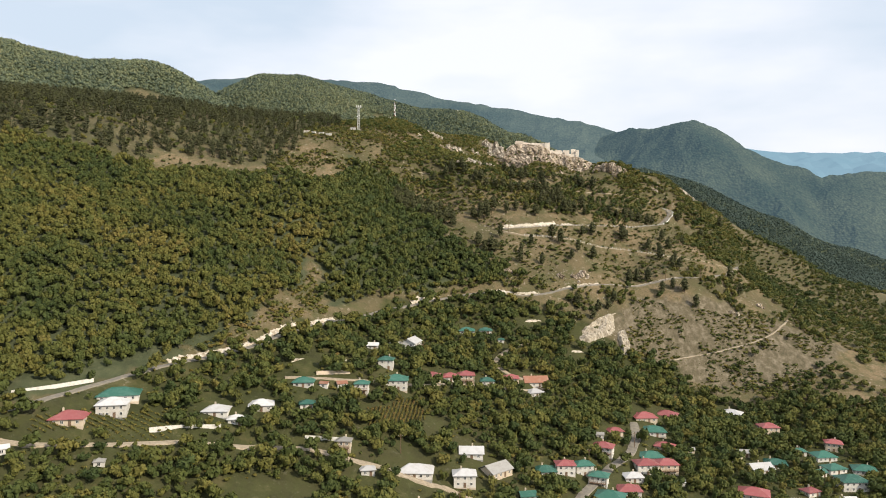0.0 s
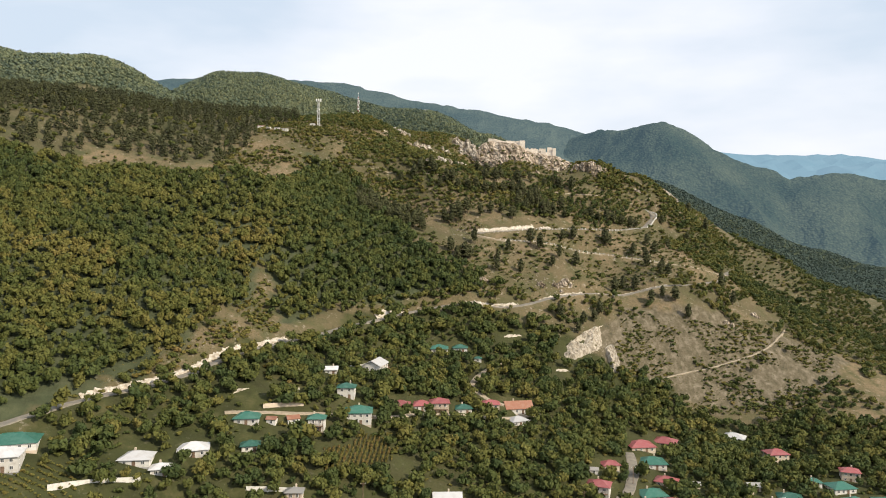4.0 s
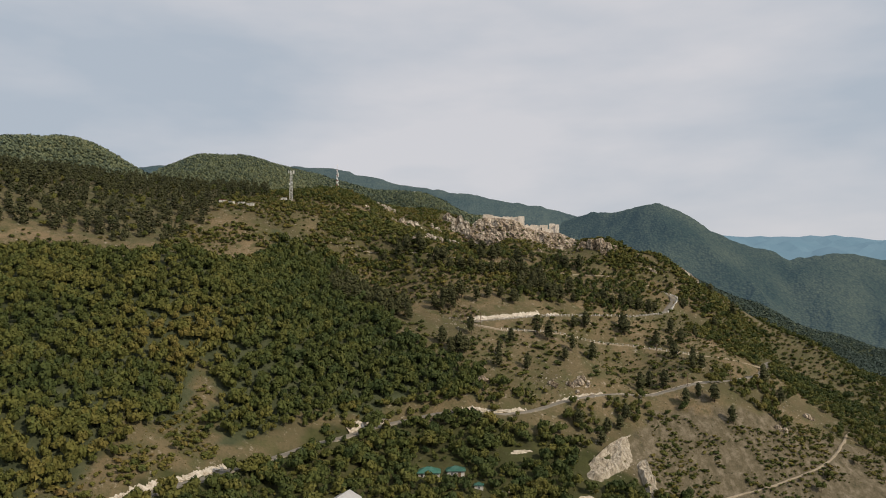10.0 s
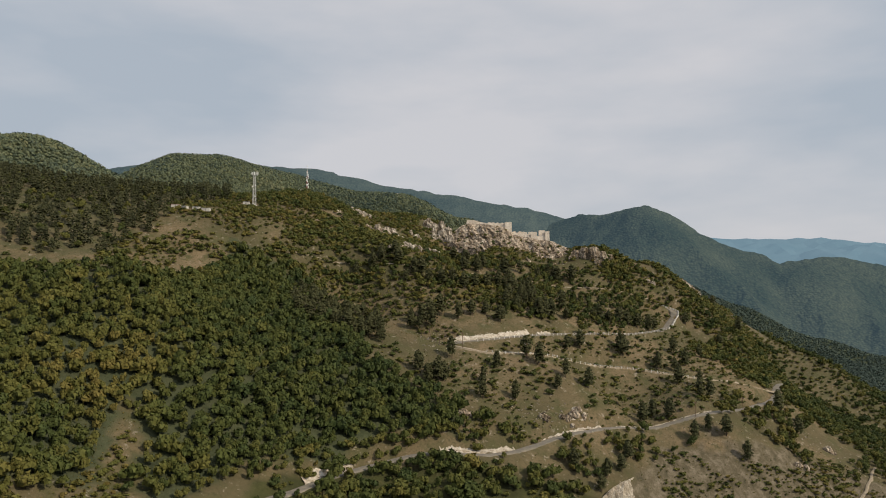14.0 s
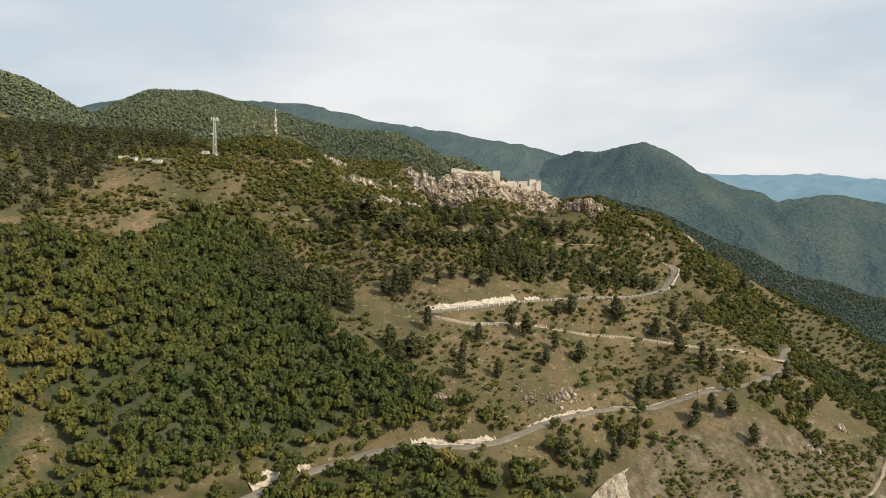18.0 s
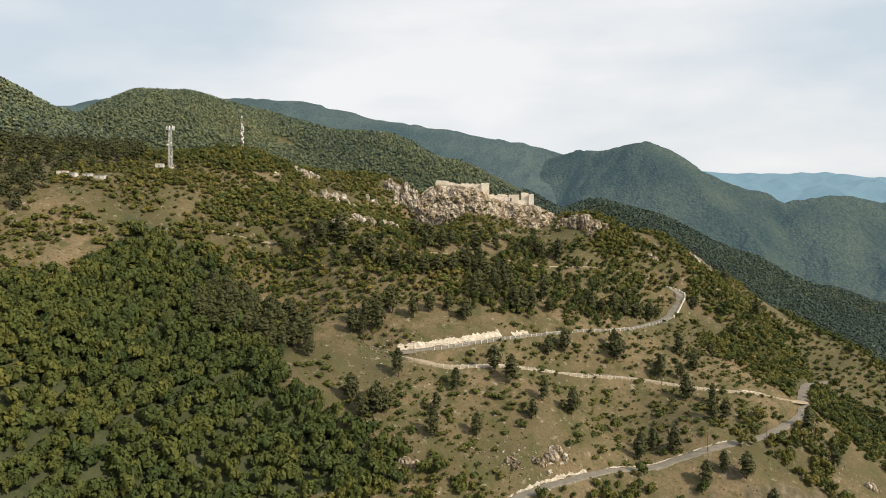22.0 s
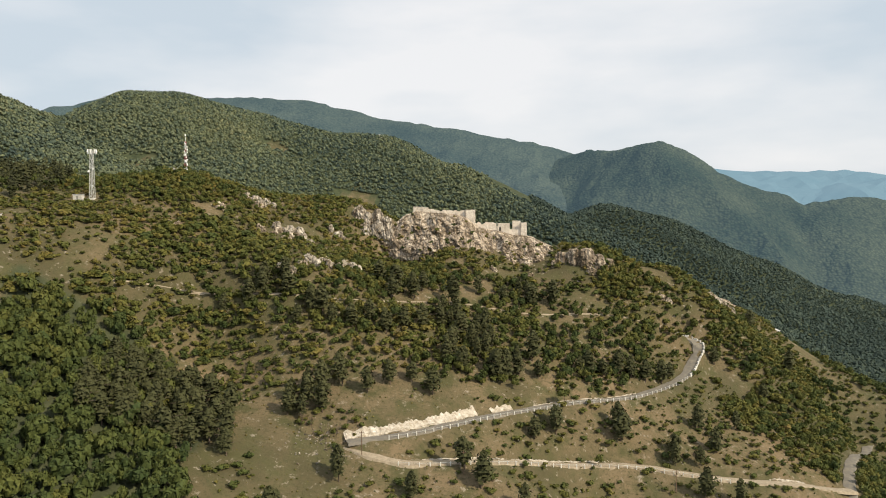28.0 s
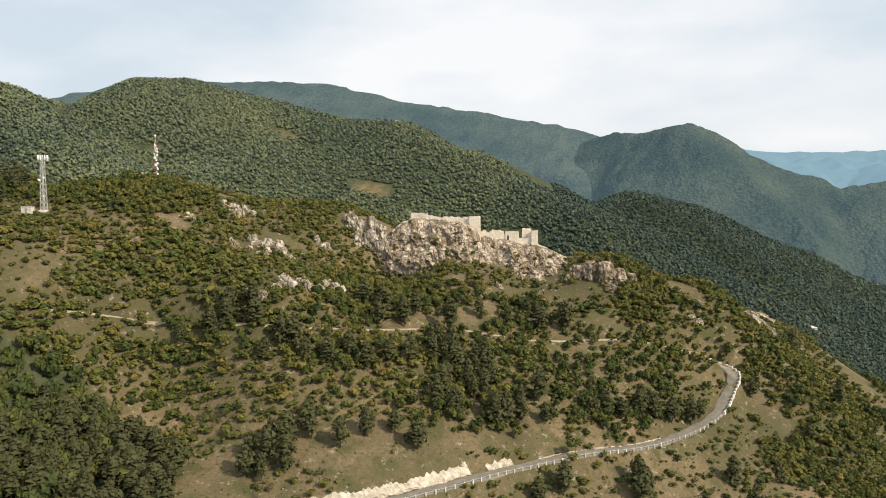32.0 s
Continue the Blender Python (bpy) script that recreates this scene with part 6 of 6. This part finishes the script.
PINE_SPOTS = ((-59, 582), (-54, 587), (-49, 586), (-43, 591), (-33, 589), (-26, 595), (-18, 598), (-10, 594), (-77, 567), (-86, 567), (-92, 564), (-96, 557), (-102, 554), (-106, 550),
              (-89, 568), (40, 618), (47, 636), (51, 638), (57, 640), (64, 646), (70, 647), (76, 649), (84, 655), (89, 662), (95, 666), (66, 652), (-65, 611), (-52, 615), (-44, 616), (-38, 622),
              (-31, 619), (-24, 625), (-86, 615), (-95, 613), (5, 634), (-4, 639), (-17, 629), (-10, 634), (4, 670), (16, 670), (27, 681), (39, 678))
SLOPE_PINES = ((-60, 580), (-53, 580), (-83, 562), (-94, 558), (-72, 554), (-99, 542), (-85, 551), (-45, 523), (-40, 527), (-19, 523), (-50, 528), (62, 613), (80, 611), (86, 589), (97, 588),
               (99, 576), (73, 556), (65, 558), (59, 551), (89, 546), (139, 592), (45, 516), (34, 503), (20, 500), (30, 494), (41, 509), (97, 545), (104, 536), (142, 574), (81, 541), (115, 685), (132, 670))
EDGE_PINES = ((3, 563), (60, 609), (22, 553), (33, 552), (17, 543), (93, 573), (97, 617), (88, 607), (79, 606), (-12, 550), (-19, 535), (-4, 530), (-43, 526), (-37, 528), (-35, 550), (-49, 531),
              (9, 558), (35, 602), (27, 594), (-53, 575), (-47, 579), (-58, 575), (-80, 546), (-77, 553), (-84, 544), (149, 741), (153, 697), (111, 638), (93, 629), (59, 614), (-78, 560), (-70, 548))
pine_models = [build_tree("pine_tree", PINES[k], PINE_LEAF, 1.0, 1.0, 0.86, "dark green pine tree with a ragged crown on dry grass", "tree", 0.0) for k in range(5)]
done, first = [], []
bx, by, rng = points(BELT, 8.5, 51)
cx, cy, rng = points(PINE_CORNER, 5.2, 52)
k = (wave(bx, by, 26, 53) > 0.0) & (bx < 30)
k &= ~bare_patch(bx, by)
MORE_PINES = tuple(zip(np.r_[bx[k], cx].tolist(), np.r_[by[k], cy].tolist()))
for k, (px, py) in enumerate(PINE_SPOTS + SLOPE_PINES + EDGE_PINES + MORE_PINES):
    if k > 4 and (any(math.hypot(px - a, py - b) < 2.8 for a, b in done) or road_distance(np.array([px]), np.array([py]))[0][0] < 1.0):
        continue
    done.append((px, py))
    g = random.Random(k * 7 + 1)
    tall = g.uniform(7.5, 12.5) if py > 500 else g.uniform(7, 10)
    m = pose(px, py, z_at(px, py), g.uniform(-2, 2), g.uniform(-2, 2), g.uniform(0, 360)) @ Matrix.Diagonal((tall * g.uniform(0.85, 1.25), tall * g.uniform(0.85, 1.25), tall, 1))
    model = pine_models[k % 5]
    if k < 5:
        tagged(model, group="pines on the dry slope")
        first.append((model, m))
    else:
        copy_thing(model, m)
for model, m in first:
    model.matrix_basis = m

LONE_TREES = ((39, 616, 5.5, 7.0), (52, 568, 5.5, 7.5), (50, 596, 4.2, 5.0), (-6, 504, 3.6, 5.0), (-160, 333, 4.4, 6.5), (-130, 381, 3.6, 5), (-139, 388, 4, 5), (-145, 355, 3, 4), (-62, 602, 3.2, 3.0), (-81, 602, 3, 3),
              (20, 612, 3.6, 5), (29, 552, 3, 3.4), (-114, 279, 3.6, 6.5), (104, 470, 6, 8), (96, 462, 6, 8), (126, 500, 6.5, 6), (138, 512, 6, 6), (146, 522, 5.5, 6), (120, 494, 5.5, 6), (110, 505, 3.5, 4), (168, 540, 6, 6))
first = []
leaf_models = [build_tree("broadleaf_tree", (TREES[k][0] * np.array([0.5, 0.5, 0.42]), TREES[k][1]), LEAF, 1.0, 1.0, 0.55, "round green broad-leaved tree standing alone", "tree", 0.18) for k in range(3)]
for k, (px, py, wide, tall) in enumerate(LONE_TREES):
    m = pose(px, py, z_at(px, py), 0, 0, k * 77) @ Matrix.Diagonal((wide, wide, tall, 1))
    if k < 3:
        tagged(leaf_models[k], group="trees standing alone")
        first.append((leaf_models[k], m))
    else:
        copy_thing(leaf_models[k % 3], m)
for model, m in first:
    model.matrix_basis = m


def build_bare_tree(x, y, tall, seed):
    g = random.Random(seed)
    t = empty("bare_tree", Matrix.Translation((x, y, z_at(x, y))), "leafless grey-brown tree beside the road bend", "tree")
    bm = bmesh.new()

    def grow(a, d, length, r, depth):
        b = a + d * length
        bar(bm, a, b, r, 5, r * 0.65)
        if depth:
            for _ in range(3):
                grow(b, (d + Vector((g.uniform(-0.8, 0.8), g.uniform(-0.8, 0.8), g.uniform(-0.1, 0.6)))).normalized(), length * g.uniform(0.55, 0.8), r * 0.6, depth - 1)
    grow(Vector((0, 0, -0.5)), Vector((0, 0, 1)), tall * 0.42, tall * 0.018, 4)
    part("branches", bm, BARK, t)


for px, py, tall in ((-47, 566, 7), (-42, 563, 7.5), (-52, 569, 6), (-40, 569, 6), (-36, 576, 5)):
    build_bare_tree(px, py, tall, int(px))


# bushes rooted on the crag, and rubble
rng = np.random.RandomState(31)
spots = np.array(CRAG_SPOTS)
low = spots[:, 2] < 186
pick = np.r_[rng.choice(np.nonzero(low)[0], 120), rng.choice(np.nonzero(~low)[0], 40)]
w = rng.uniform(0.4, 1.5, len(pick)) ** 1.2
rows = np.column_stack([spots[pick, 0], spots[pick, 1] + 0.2, spots[pick, 2] - 0.4 * w, w, w * 0.9, rng.uniform(0, 6, len(pick)), rng.randint(0, 5, len(pick)), rng.uniform(0.05, 0.8, len(pick))])
scatter("crag_bushes", BUSHES, rows, LEAF, "small bushes rooted in the castle crag", "shrubs")
STONES = [(ICO[0] * rng.uniform(0.7, 1.2, (len(ICO[0]), 1)), ICO[1]) for _ in range(4)]
x, y = np.r_[rng.normal(-43, 6, 170), rng.normal(14, 11, 170), rng.normal(150, 16, 110), rng.normal(36, 6, 90)], np.r_[rng.normal(565, 5, 170), rng.normal(524, 4, 170), rng.normal(572, 7, 110), rng.normal(484, 6, 90)]
k = keep_off(x, y, 0.3) | inside(x, y, PIT)
x, y = x[k], y[k]
w = rng.uniform(0.15, 0.6, len(x)) ** 1.2
rows = np.column_stack([x, y, height(x, y) + 0.1 * w, w, w * 0.7, rng.uniform(0, 6, len(x)), rng.randint(0, 4, len(x)), 0 * x])
scatter("rubble", STONES, rows, PALE_ROCK, "pale broken limestone rubble in dry grass", "stones")
